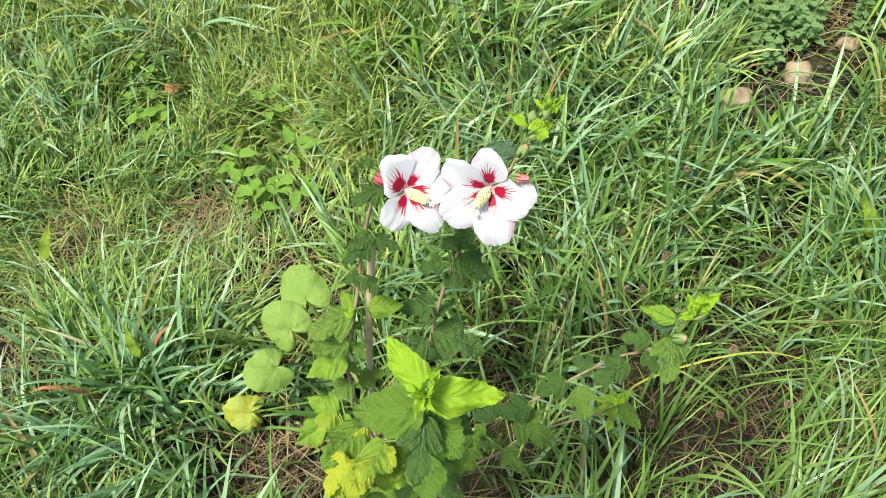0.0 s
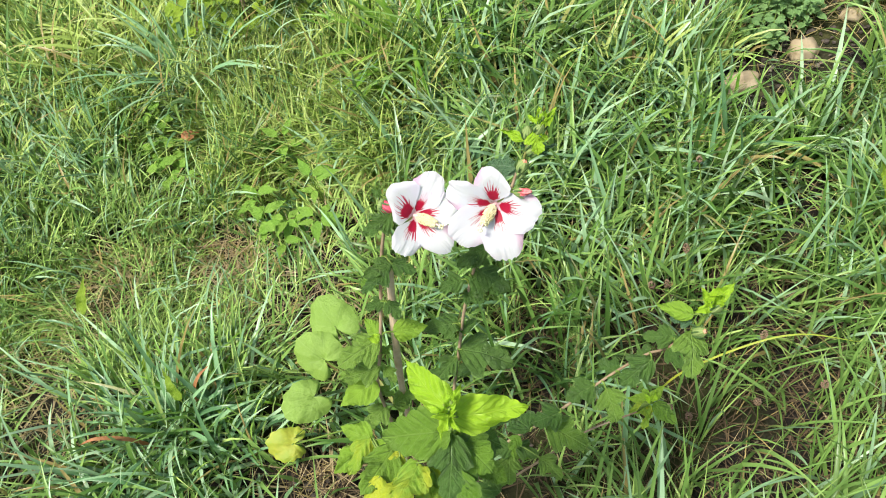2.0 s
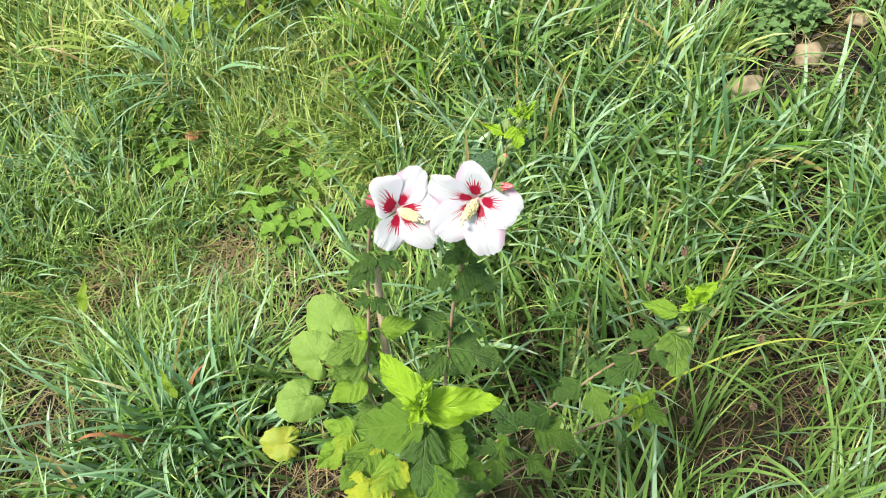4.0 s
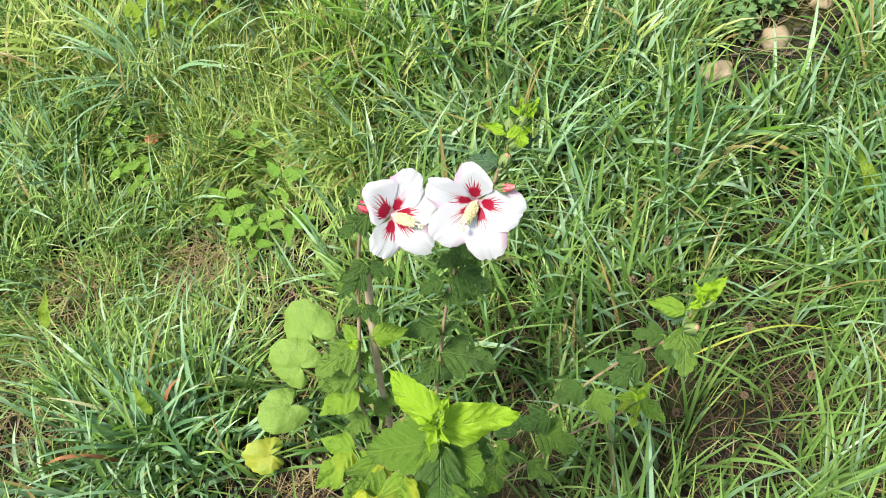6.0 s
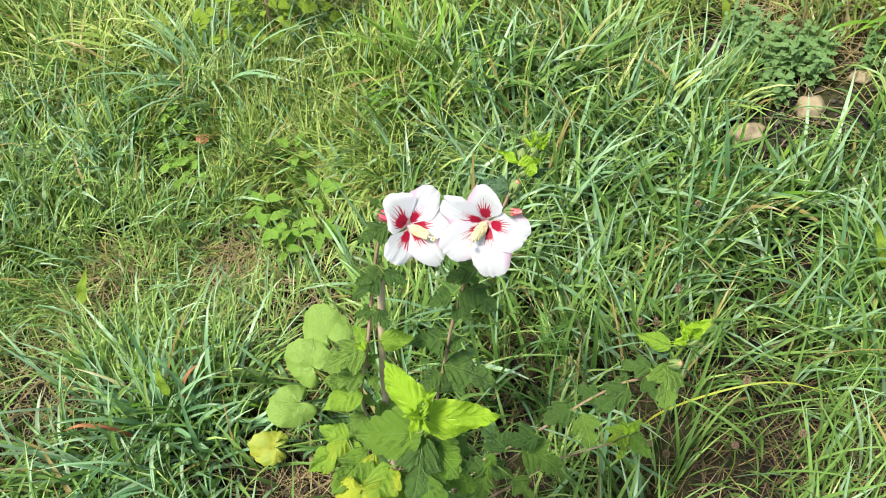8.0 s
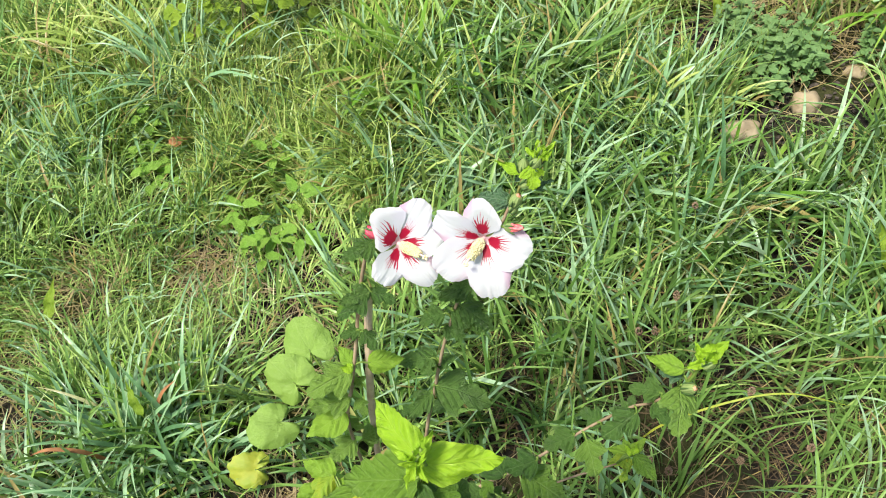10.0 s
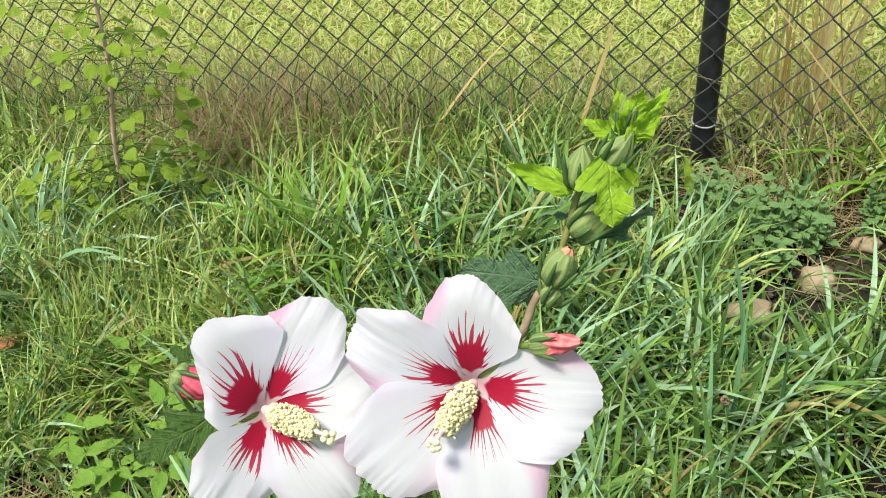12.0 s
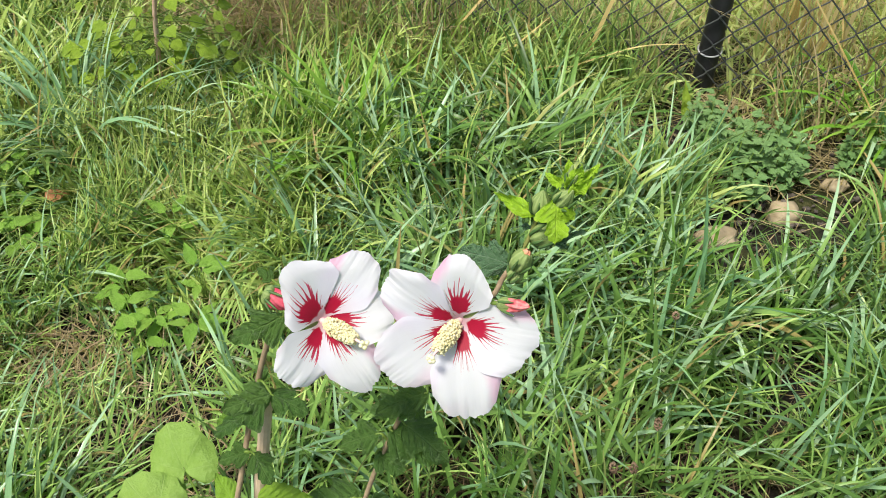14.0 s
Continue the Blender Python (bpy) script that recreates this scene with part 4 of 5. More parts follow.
STEMS = {
    "left": ([(0.02, -0.11, -0.01), (-0.012, -0.10, 0.15), (-0.009, -0.09, 0.32), (0.008, -0.076, 0.385), (0.021, -0.062, 0.43), (0.040, -0.036, 0.50), (0.062, -0.030, 0.56), (0.088, -0.040, 0.586)], 0.0022, 0.0016, LEFT_LEAVES + LEFT_LOW),
    "mid": ([(0.04, -0.12, -0.01), (0.052, -0.085, 0.18), (0.066, -0.071, 0.26), (0.083, -0.056, 0.32), (0.105, -0.043, 0.40), (0.128, -0.038, 0.47), (0.156, -0.042, 0.55), (0.175, -0.057, 0.603), (0.184, -0.068, 0.6275), (0.1884, -0.0656, 0.6369), (0.1952, -0.0629, 0.6484), (0.1999, -0.0605, 0.6588), (0.2031, -0.0582, 0.6689), (0.2074, -0.0582, 0.6755), (0.2129, -0.0594, 0.6821), (0.2165, -0.0597, 0.689)], 0.0022, 0.0007, MID_LEAVES),
    "low": ([(0.03, -0.13, -0.01), (0.02, -0.17, 0.15), (0.03, -0.22, 0.32), (0.05, -0.25, 0.45)], 0.0030, 0.0014, LOW_LEAVES + FOOT_LEAVES),
    "front": ([(0.03, -0.13, -0.01), (0.055, -0.18, 0.2), (0.10, -0.235, 0.45), (0.125, -0.256, 0.58), (0.131, -0.259, 0.652)], 0.0040, 0.0016, FRONT_LEAVES),
    "right": ([(0.05, -0.12, -0.01), (0.08, -0.148, 0.19), (0.114, -0.150, 0.27), (0.169, -0.151, 0.333), (0.199, -0.146, 0.36), (0.244, -0.142, 0.41), (0.279, -0.139, 0.44), (0.297, -0.142, 0.455), (0.319, -0.146, 0.49), (0.333, -0.143, 0.528)], 0.0017, 0.0011, RIGHT_LEAVES + RIGHT_TOP),
    "small": ([(0.06, -0.12, 0.02), (0.15, -0.135, 0.17), (0.21, -0.125, 0.225), (0.276, -0.113, 0.243)], 0.0018, 0.0010, SMALL_LEAVES),
}


# petals: heading of the tip, turn of the base from it, width to its left and right, reach of the rim from left to right (degrees, mm), pink of the margin
LEFT_PETALS = [
    (118, 6, 14.3, 23.4, (13.4, 17.0, 21.1, 27.6, 32.8, 35.1, 33.2, 27.1, 19.2), 0.15),
    (42, 2, 14.0, 14.6, (28.2, 33.0, 38.0, 40.6, 41.8, 41.0, 39.6, 37.0, 25.6), 1.0),
    (2, -4, 15.0, 18.0, (19, 26, 30, 33, 35, 36, 35, 31, 24), 0.1),
    (288, 2, 13.5, 14.8, (27.3, 36.0, 39.5, 40.9, 42.1, 42.6, 39.0, 33.4, 22.8), 0.8),
    (220, 8, 14.7, 13.2, (21.6, 31.5, 34.3, 35.3, 35.6, 35.3, 34.8, 33.0, 22.5), 0.1),
]
RIGHT_PETALS = [
    (84, 13, 15.8, 14.3, (22.5, 32.0, 34.5, 35.2, 34.6, 31.6, 28.0, 24.2, 17.4), 1.0),
    (152, 8, 14.5, 13.3, (25.7, 36.9, 39.7, 40.6, 41.8, 40.6, 43.0, 35.6, 27.0), 0.8),
    (220, -5, 17.4, 18.2, (25.5, 37.5, 41.4, 43.5, 43.5, 43.4, 42.6, 40.4, 30.4), 0.35),
    (284, 5, 17.0, 17.3, (27.4, 40.4, 44.3, 45.5, 46.1, 45.8, 44.4, 41.7, 30.6), 0.8),
    (355, -2, 16.5, 19.7, (26.0, 33.0, 37.5, 39.5, 40.3, 38.3, 34.6, 33.4, 25.5), 1.0),
]
CUP = 0.020


def petal_mesh(turn, left, right, rim, seed):
    """One petal along y from the flower's centre: narrow claw, broad blade with an uneven rim, hollowed into a cup."""
    R, U = [], []
    nv, nu = 26, 28
    stops = np.linspace(-1, 1, len(rim))
    for j in range(nv + 1):
        v = 0.02 + 0.98 * j / nv
        k = min(1, max(0, v - 0.06) / 0.58)
        s = 0.10 + 0.90 * k * k * (3 - 2 * k)
        a = radians(turn) * (1 - v)
        row, ur = [], []
        for i in range(-nu, nu + 1):
            u = i / nu
            far = sum(float(np.interp(min(1, max(-1, u + d)), stops, rim)) for d in (-0.09, 0, 0.09)) / 3000
            far *= 1 + 0.024 * noise.noise(Vector((u * 7, seed * 2.3, 5))) - 0.034 * max(0, noise.noise(Vector((u * 9.5, seed * 1.3, 9)))) + 0.010 * noise.noise(Vector((u * 24, seed * 1.7, 2)))
            x, y = u * (left if u < 0 else right) * 0.001 * s, far * v
            r = math.hypot(x, y)
            z = CUP * (1 - math.exp(-r / CUP)) + 0.0024 * u * v - 0.0035 * max(0, v - 0.7) ** 2 * 11 * (1 - 0.5 * u * u)
            z += 0.0020 * v ** 3 * noise.noise(Vector((u * 2.3, v * 1.6, seed * 1.9))) + 0.0006 * v ** 3 * noise.noise(Vector((u * 6.5, v * 2, seed * 4.9))) + 0.00012 * v * v * noise.noise(Vector((u * 15, v * 1.4, seed * 3.1)))
            z += 0.0003 * v * v * math.cos(u * 9 + seed) * (1 - 0.5 * v)
            row.append((x * math.cos(a) - y * math.sin(a), x * math.sin(a) + y * math.cos(a), z))
            ur.append((0.5 + 0.5 * u, r / 0.045))
        R.append(row)
        U.append(ur)
    return Geo().sheet(R, U).mesh("petal", M_PETAL)


def stamen_meshes(tip, seed):
    """The column with its anthers and the stigma, from the origin to tip."""
    rnd = random.Random(seed)
    t = Vector(tip)
    side = t.orthogonal().normalized()
    up = t.normalized().cross(side)
    line = [t * s for s in (-0.25, 0.10, 0.3, 0.55, 0.74, 0.84, 0.97)]
    col = Geo().tube(line, [0.0015, 0.0019, 0.0020, 0.0019, 0.0014, 0.0007, 0.0006], 10).mesh("stamen_column", M_COLUMN)
    an = Geo()
    for n in range(620):
        s = 0.13 + 0.67 * (n + rnd.random()) / 620
        a = n * 2.4 + rnd.uniform(-0.3, 0.3)
        r = 0.0043 * (1 - 0.5 * max(0, (s - 0.5) / 0.3) ** 2) * (0.72 + 0.28 * min(1, (s - 0.15) / 0.15)) * rnd.uniform(0.66, 1.10)
        an.ball(t * s + (side * math.cos(a) + up * math.sin(a)) * r, rnd.uniform(0.0005, 0.00088), 3, (1, 1, 0.8))
    an.tube([t * s for s in (0.12, 0.25, 0.5, 0.66, 0.8)], [0.0018, 0.0030, 0.0033, 0.0028, 0.0016], 10)
    for n in range(40):
        s = rnd.uniform(0.22, 0.78)
        a = rnd.uniform(0, 6.28)
        d = side * math.cos(a) + up * math.sin(a)
        an.tube([t * s + d * 0.0012, t * s + d * 0.0045], [0.0003, 0.0002], 4, False)
    sg = Geo()
    for k in range(5):
        a = k * 1.257
        sg.ball(t * 0.985 + (side * math.cos(a) + up * math.sin(a)) * 0.0015 + t.normalized() * rnd.uniform(-0.0010, 0.0010), 0.00125, 5, (1, 1, 0.85))
    return col, an.mesh("anthers", M_ANTHER), sg.mesh("stigma", M_STIGMA)


def flower(parent, centre, azimuth, elevation, tip, petals, seed):
    a, e = radians(azimuth), radians(elevation)
    n = Vector((math.sin(a) * math.cos(e), -math.cos(a) * math.cos(e), math.sin(e)))
    right = Vector((0, 0, 1)).cross(n).normalized()
    up = n.cross(right)
    base = Matrix.Translation(centre) @ Matrix((right, up, n)).transposed().to_4x4()
    cup = Geo().tube([(0, 0, -0.020), (0, 0, -0.016), (0, 0, -0.010), (0, 0, -0.005), (0, 0, -0.003)], [0.0016, 0.0046, 0.0062, 0.0058, 0.0040], 12)
    head = part("flower", cup.mesh("calyx", M_SEPAL), parent, base, "white flower with a crimson eye")
    for k, (angle, turn, left, wide, rim, pink) in enumerate(petals):
        ob = part("petal", petal_mesh(turn, left, wide, rim, seed + k), head, Matrix.Rotation(radians(angle - 90), 4, "Z"))
        ob.color = (pink, pink, pink, 1)
        # a pointed sepal stands behind each gap between two petals
        lobe = [[(0.0046 * i * (1 - s) ** 0.7 * (1 + 0.8 * s), 0.002 + 0.012 * s, CUP * (1 - math.exp(-(0.002 + 0.012 * s) / CUP)) - 0.0016 - 0.0008 * abs(i)) for i in (-1, -0.5, 0, 0.5, 1)] for s in np.linspace(0, 1, 7)]
        part("sepal", Geo().sheet(lobe).mesh("sepal", M_SEPAL), head, Matrix.Rotation(radians(angle - 90 + turn + 36), 4, "Z"))
    t = base.to_3x3().inverted() @ (Vector(tip) - Vector(centre))
    col, an, sg = stamen_meshes(t, seed)
    part("stamen_column", col, head, None, "pale pink stamen column")
    tagged(part("pollen", an, head, None, "clustered cream anthers"), kind="stuff")
    part("stigma", sg, head, None, "cream stigma lobes")
    return base @ Vector((0, 0, -0.016))


def bud(parent, base, tip, radius, colour=None, label="", bracts=7, seed=0):
    """A closed bud: ribbed green calyx, thin bracts and, where it opens, a rolled petal tip."""
    rnd = random.Random(seed)
    L = (Vector(tip) - Vector(base)).length
    radius = radius * 0.86
    m = facing(base, tip, (0.3, -0.5, 1))
    g = Geo()
    body = 1.0 if not colour else 0.88 if colour == M_PEACH else 0.34 if colour == M_CRIMSON else 0.50
    low = 0.62 if colour == M_PEACH else 0.20
    pts, rad = [], []
    for j in range(9):
        s = j / 8
        pts.append((0, L * body * s, 0))
        rad.append(max(0.0003, radius * 1.15 * math.sin(math.pi * min(0.995, (0.10 + (0.70 if colour else 0.895) * s)) ** 0.8) ** 0.85))
    g.tube(pts, rad, 20)
    for i in range(len(g.v)):
        x, y, z = g.v[i]
        k = 0.84 + 0.26 * abs(math.cos(2.5 * math.atan2(z, x))) ** 0.6
        g.v[i] = (x * k, y, z * k)
    ob = part("bud", g.mesh("calyx", M_SEPAL), parent, m, label)
    for k in range(bracts):
        a = 6.283 * k / bracts + rnd.uniform(-0.2, 0.2)
        d = Vector((math.cos(a), 0, math.sin(a)))
        p = [d * radius * 0.5 + Vector((0, L * 0.02, 0)), d * radius * 1.15 + Vector((0, L * 0.22, 0)), d * radius * rnd.uniform(1.25, 2.0) + Vector((0, L * rnd.uniform(0.5, 1.05), 0))]
        part("bract", Geo().tube(curve(p, 3), [0.0005, 0.0007, 0.0009, 0.0009, 0.0008, 0.0006, 0.0002], 5).mesh("bract", M_BRACT), ob)
    if colour:
        pg = Geo()
        rows = []
        for j in range(12):
            s = j / 11
            r = radius * ((0.55 if colour == M_PEACH else 0.98) * math.sin(math.pi * (0.30 + 0.66 * s)) ** 0.7 + 0.03)
            row = []
            for i in range(29):
                a = 6.283 * (i % 28) / 28
                twist = s * 1.4
                k = 1 + 0.22 * math.sin(5 * (a + twist)) + 0.08 * math.sin(11 * a + 9 * s)
                row.append((math.cos(a) * r * k, L * (low + (1 - low) * s), math.sin(a) * r * k))
            rows.append(row)
        pg.sheet(rows)
        part("rolled_petals", pg.mesh("rolled_petals", colour), ob)
    return ob


def shrub():
    rnd = random.Random(11)
    root = thing("hibiscus_shrub", (0, 0, 0), "young flowering shrub with lobed green leaves and two white flowers", "shrub")
    lines = {}
    for key, (pts, r0, r1, leaves) in STEMS.items():
        line = curve(pts, 6)
        lines[key] = line
        green = [i for i, p in enumerate(line) if p.z > {"mid": 0.642, "front": 0.57, "right": 0.47}.get(key, 9)]
        split = green[0] if green else len(line)
        g = Geo().tube(line[:split], [r * (1 + 0.08 * noise.noise(Vector((i * 0.7, r0 * 900, 0)))) for i, r in enumerate(taper(len(line), r0, r1)[:split])], 8)
        for x0, y0, z0, x1, y1, z1, wide, kind in leaves:
            b, t = Vector((x0, y0, z0)), Vector((x1, y1, z1))
            near = min(line, key=lambda p: (p - b).length + 0.5 * max(0, p.z - b.z))
            mid = (near + b) / 2 + Vector((0, 0, 0.004))
            if (near - b).length > 0.002:
                part("petiole", Geo().tube(curve([near, mid, b, b + (t - b) * 0.08], 4), taper(13, 0.0012, 0.0007), 5).mesh("petiole", M_TWIG), root)
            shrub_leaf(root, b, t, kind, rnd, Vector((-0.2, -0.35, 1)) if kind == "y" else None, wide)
        part("branch", g.mesh("branch", M_BARK), root, None, "thin brown woody stem")
        if green:
            part("branch", Geo().tube(line[split - 1:], taper(len(line) - split + 1, 0.0012 if key == "mid" else 0.0019, 0.0008 if key == "mid" else 0.0012), 8).mesh("branch", M_SHOOT if key == "mid" else M_TWIG), root, None, "olive-green young stem" if key == "mid" else "fresh green stem tip")
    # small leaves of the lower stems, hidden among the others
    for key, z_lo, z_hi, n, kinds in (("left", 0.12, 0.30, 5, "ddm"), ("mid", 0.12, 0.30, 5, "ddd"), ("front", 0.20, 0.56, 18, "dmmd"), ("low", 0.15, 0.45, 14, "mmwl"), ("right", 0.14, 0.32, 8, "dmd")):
        line = [p for p in lines[key] if z_lo < p.z < z_hi]
        for i in range(n):
            p = line[min(len(line) - 1, int(len(line) * (i + rnd.random()) / n))]
            a = i * 2.4 + rnd.uniform(-0.4, 0.4)
            d = Vector((math.cos(a), math.sin(a), 0))
            b = p + d * rnd.uniform(0.008, 0.022) + Vector((0, 0, 0.006))
            size = rnd.uniform(0.016, 0.036) * (1.1 if key == "front" else 0.8)
            kind = rnd.choice(kinds)
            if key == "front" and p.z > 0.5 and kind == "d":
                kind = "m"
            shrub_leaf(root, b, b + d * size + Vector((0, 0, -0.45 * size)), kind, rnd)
    # the spray above the flower: buds and fresh leaves
    for base, tip, radius, colour, label, bracts in (
            ((0.2032, -0.0601, 0.6730), (0.2044, -0.0590, 0.6857), 0.0047, None, "closed green bud", 8),
            ((0.2103, -0.0629, 0.6805), (0.2161, -0.0658, 0.6915), 0.0041, None, "closed green bud", 7),
            ((0.2017, -0.0616, 0.6585), (0.2125, -0.0659, 0.6690), 0.0051, None, "closed green bud", 7),
            ((0.1933, -0.0695, 0.6474), (0.1989, -0.0691, 0.6590), 0.0048, M_PEACH, "green bud with an orange tip", 7),
            ((0.1919, -0.0700, 0.6407), (0.1962, -0.0707, 0.6479), 0.0036, None, "small green bud", 6),
            ((0.1858, -0.0745, 0.6284), (0.1998, -0.0808, 0.6336), 0.0033, M_BUD, "bud opening with rolled pink petals", 4),
            ((0.0670, -0.0500, 0.6098), (0.0822, -0.0545, 0.6038), 0.0052, M_CRIMSON, "bud opening with rolled crimson petals", 7),
            ((0.319, -0.148, 0.490), (0.327, -0.155, 0.504), 0.0050, M_PEACH, "green bud with a peach tip", 7),
            ((0.332, -0.144, 0.520), (0.341, -0.146, 0.532), 0.0050, None, "closed green bud", 7)):
        bud(root, base, tip, radius, colour, label, bracts, int(base[2] * 10000) % 97)
    for k in range(3):
        top = Vector((0.2165, -0.0600, 0.6900))
        a = k * 2.2
        bud(root, top - Vector((0.002, 0, 0.004)), top + Vector((0.004 * math.cos(a) + 0.002, 0.004 * math.sin(a), 0.008)), 0.0021, None, "", 5, 20 + k)
    out = Vector((-0.25, -1.2, 0.7))
    spray = [((0.2013, -0.0604, 0.6726), (0.1845, -0.0527, 0.6779), "t", 0.36, Vector((0, -0.8, 0.8))), ((0.2093, -0.0652, 0.6861), (0.2099, -0.0771, 0.6723), "f", 0.92, out), ((0.2134, -0.0584, 0.6870), (0.2053, -0.0547, 0.6914), "t", 0.45, out),
             ((0.2162, -0.0598, 0.6884), (0.2143, -0.0563, 0.6988), "t", 0.6, out), ((0.2157, -0.0635, 0.6908), (0.2183, -0.0629, 0.7020), "t", 0.7, out), ((0.2174, -0.0603, 0.6893), (0.2247, -0.0632, 0.6994), "t", 0.55, out), ((0.2164, -0.0644, 0.6888), (0.2211, -0.0679, 0.6975), "t", 0.6, out), ((0.2150, -0.0620, 0.6890), (0.2125, -0.0640, 0.6965), "t", 0.35, out),
             ((0.2018, -0.0579, 0.6618), (0.1939, -0.0552, 0.6642), "g", 0.55, Vector((0.2, 0.3, 1))), ((0.2076, -0.0612, 0.6560), (0.2217, -0.0636, 0.6656), "g", 0.55, Vector((0, -0.2, 1))), ((0.1917, -0.0619, 0.6423), (0.1692, -0.0539, 0.6446), "g", 0.72, Vector((0.1, -0.9, 0.8))), ((0.1913, -0.0613, 0.6386), (0.1811, -0.0618, 0.6360), "g", 0.75, out)]
    tips = [((0.332, -0.143, 0.528), (0.346, -0.140, 0.547), "t", 0.6, None), ((0.332, -0.143, 0.53), (0.336, -0.146, 0.550), "t", 0.55, None), ((0.331, -0.144, 0.525), (0.320, -0.150, 0.530), "t", 0.6, None), ((0.333, -0.142, 0.528), (0.325, -0.138, 0.541), "t", 0.6, None),
            ((0.1275, -0.2620, 0.6420), (0.1210, -0.2700, 0.6520), "t", 0.5, None), ((0.1285, -0.2600, 0.6460), (0.1330, -0.2560, 0.6590), "t", 0.5, None), ((0.1270, -0.2630, 0.6380), (0.1310, -0.2740, 0.6440), "t", 0.5, None), ((0.1265, -0.2640, 0.6400), (0.1200, -0.2600, 0.6500), "t", 0.4, None)]
    for b, t, kind, wide, up in spray + tips:
        shrub_leaf(root, b, t, kind, rnd, up, wide)
    part("branch", Geo().tube(curve([(0.062, -0.030, 0.558), (0.060, -0.037, 0.590), (0.0665, -0.0495, 0.6095)], 6), taper(13, 0.0012, 0.0009), 7).mesh("branch", M_TWIG), root, None, "green bud stalk")
    part("branch", Geo().tube(curve([(0.1815, -0.0645, 0.620), (0.1830, -0.0708, 0.6252), (0.1858, -0.0745, 0.6284)], 6), taper(13, 0.0014, 0.0011), 7).mesh("branch", M_TWIG), root, None, "green bud stalk")
    # the two flowers
    back = flower(root, (0.168, -0.068, 0.609), -8, 36, (0.154, -0.096, 0.614), RIGHT_PETALS, 3)
    part("branch", Geo().tube(curve([(0.172, -0.054, 0.595), back - Vector((0, -0.006, 0.006)), back], 5), taper(11, 0.0017, 0.0016), 7).mesh("branch", M_TWIG), root, None, "green flower stalk")
    back = flower(root, (0.096, -0.057, 0.596), 24, 42, (0.121, -0.079, 0.603), LEFT_PETALS, 31)
    part("branch", Geo().tube(curve([(0.088, -0.040, 0.584), back - Vector((0, -0.004, 0.004)), back], 5), taper(11, 0.0018, 0.0016), 7).mesh("branch", M_TWIG), root, None, "green flower stalk")


shrub()


def stake():
    top, foot = Vector((0.047, -0.043, 0.505)), Vector((-0.040, -0.108, -0.03))
    pts = [foot + (top - foot) * s + Vector((0.003 * math.sin(s * 7), 0.002 * math.cos(s * 5), 0)) for s in np.linspace(0, 1, 14)]
    g = Geo().tube(pts, [0.0034 + 0.0010 * s + 0.0004 * math.sin(s * 40) for s in np.linspace(0, 1, 14)], 11)
    thing("support_stake", (0, 0, 0), "weathered brown wooden stake stuck in the soil beside the shrub", "stake", me=g.mesh("support_stake", M_STAKE, False))


stake()


# ---- round-leaved weed ----
ROUND_ANGLE = (0, 18, 36, 56, 80, 100, 120, 136, 146, 152)
ROUND_REACH = (1.0, 0.98, 0.91, 0.83, 0.73, 0.69, 0.66, 0.60, 0.50, 0.34)


def round_leaf(seed=0, wavy=0.05, ragged=0.02):
    """A round leaf that reaches one unit along y; the stalk joins at the origin, where the notch ends."""
    R, U = [], []
    n, end = 56, 152
    for j in range(10):
        s = j / 9
        row, ur = [], []
        for i in range(n + 1):
            d = -end + 2 * end * i / n
            a = radians(d)
            out = float(np.interp(abs(d), ROUND_ANGLE, ROUND_REACH)) * (1 + 0.05 * math.cos(2.9 * a + seed) * math.sin(a) + ragged * math.sin(15 * a + seed) + 2 * ragged * noise.noise(Vector((3 * math.cos(a), 3 * math.sin(a), seed * 1.7))))
            x, y = math.sin(a) * s * out, math.cos(a) * s * out
            z = 0.16 * s * (1 - s) * 1.5 - 0.10 * s ** 3 + wavy * s * s * math.sin(3 * a + seed) + 0.03 * math.cos(7 * a + seed) * s * s + 0.03 * noise.noise(Vector((x * 4, y * 4, seed)))
            row.append((x, y, z))
            k = 0.5 * math.sin(3.5 * a) * (0.15 + 0.85 * s) * 0.8
            ur.append((0.5 + k, 0.8 * abs(k)))
        R.append(row)
        U.append(ur)
    return Geo().sheet(R, U)


def round_weed():
    root = thing("round_leaved_weed", (0, 0, 0), "weed with large round light green leaves and one yellowing leaf", "weed")
    spec = [((-0.126, 0.107, 0.147), (-0.154, 0.154, 0.176), M_ROUND, 1), ((-0.146, 0.064, 0.134), (-0.186, 0.092, 0.166), M_ROUND, 2), ((-0.157, 0.003, 0.141), (-0.198, -0.028, 0.155), M_ROUND, 3), ((-0.207, -0.036, 0.076), (-0.249, -0.040, 0.090), M_YELLOW, 4)]
    for c, t, mat, seed in spec:
        r = (Vector(t) - Vector(c)).length
        shape = round_leaf(seed) if mat == M_ROUND else round_leaf(6, 0.09, 0.04)
        part("leaf", shape.mesh("leaf", mat), root, facing(c, t, (0.15 * math.cos(2.3 * seed), -0.5 + 0.12 * math.sin(2.3 * seed), 1)) @ Matrix.Diagonal((0.78 * r, 0.88 * r, r, 1)), "yellowing leaf" if mat == M_YELLOW else "")
        foot = Vector((-0.10 + 0.012 * seed, 0.01, -0.005))
        g = Geo().tube(curve([foot, (foot + Vector(c)) / 2 + Vector((0.012, 0.004, 0.012)), Vector(c) - Vector((0, 0, 0.003)), Vector(c)], 5), taper(16, 0.0016, 0.0012), 6)
        part("stalk", g.mesh("stalk", M_TWIG), root)


round_weed()


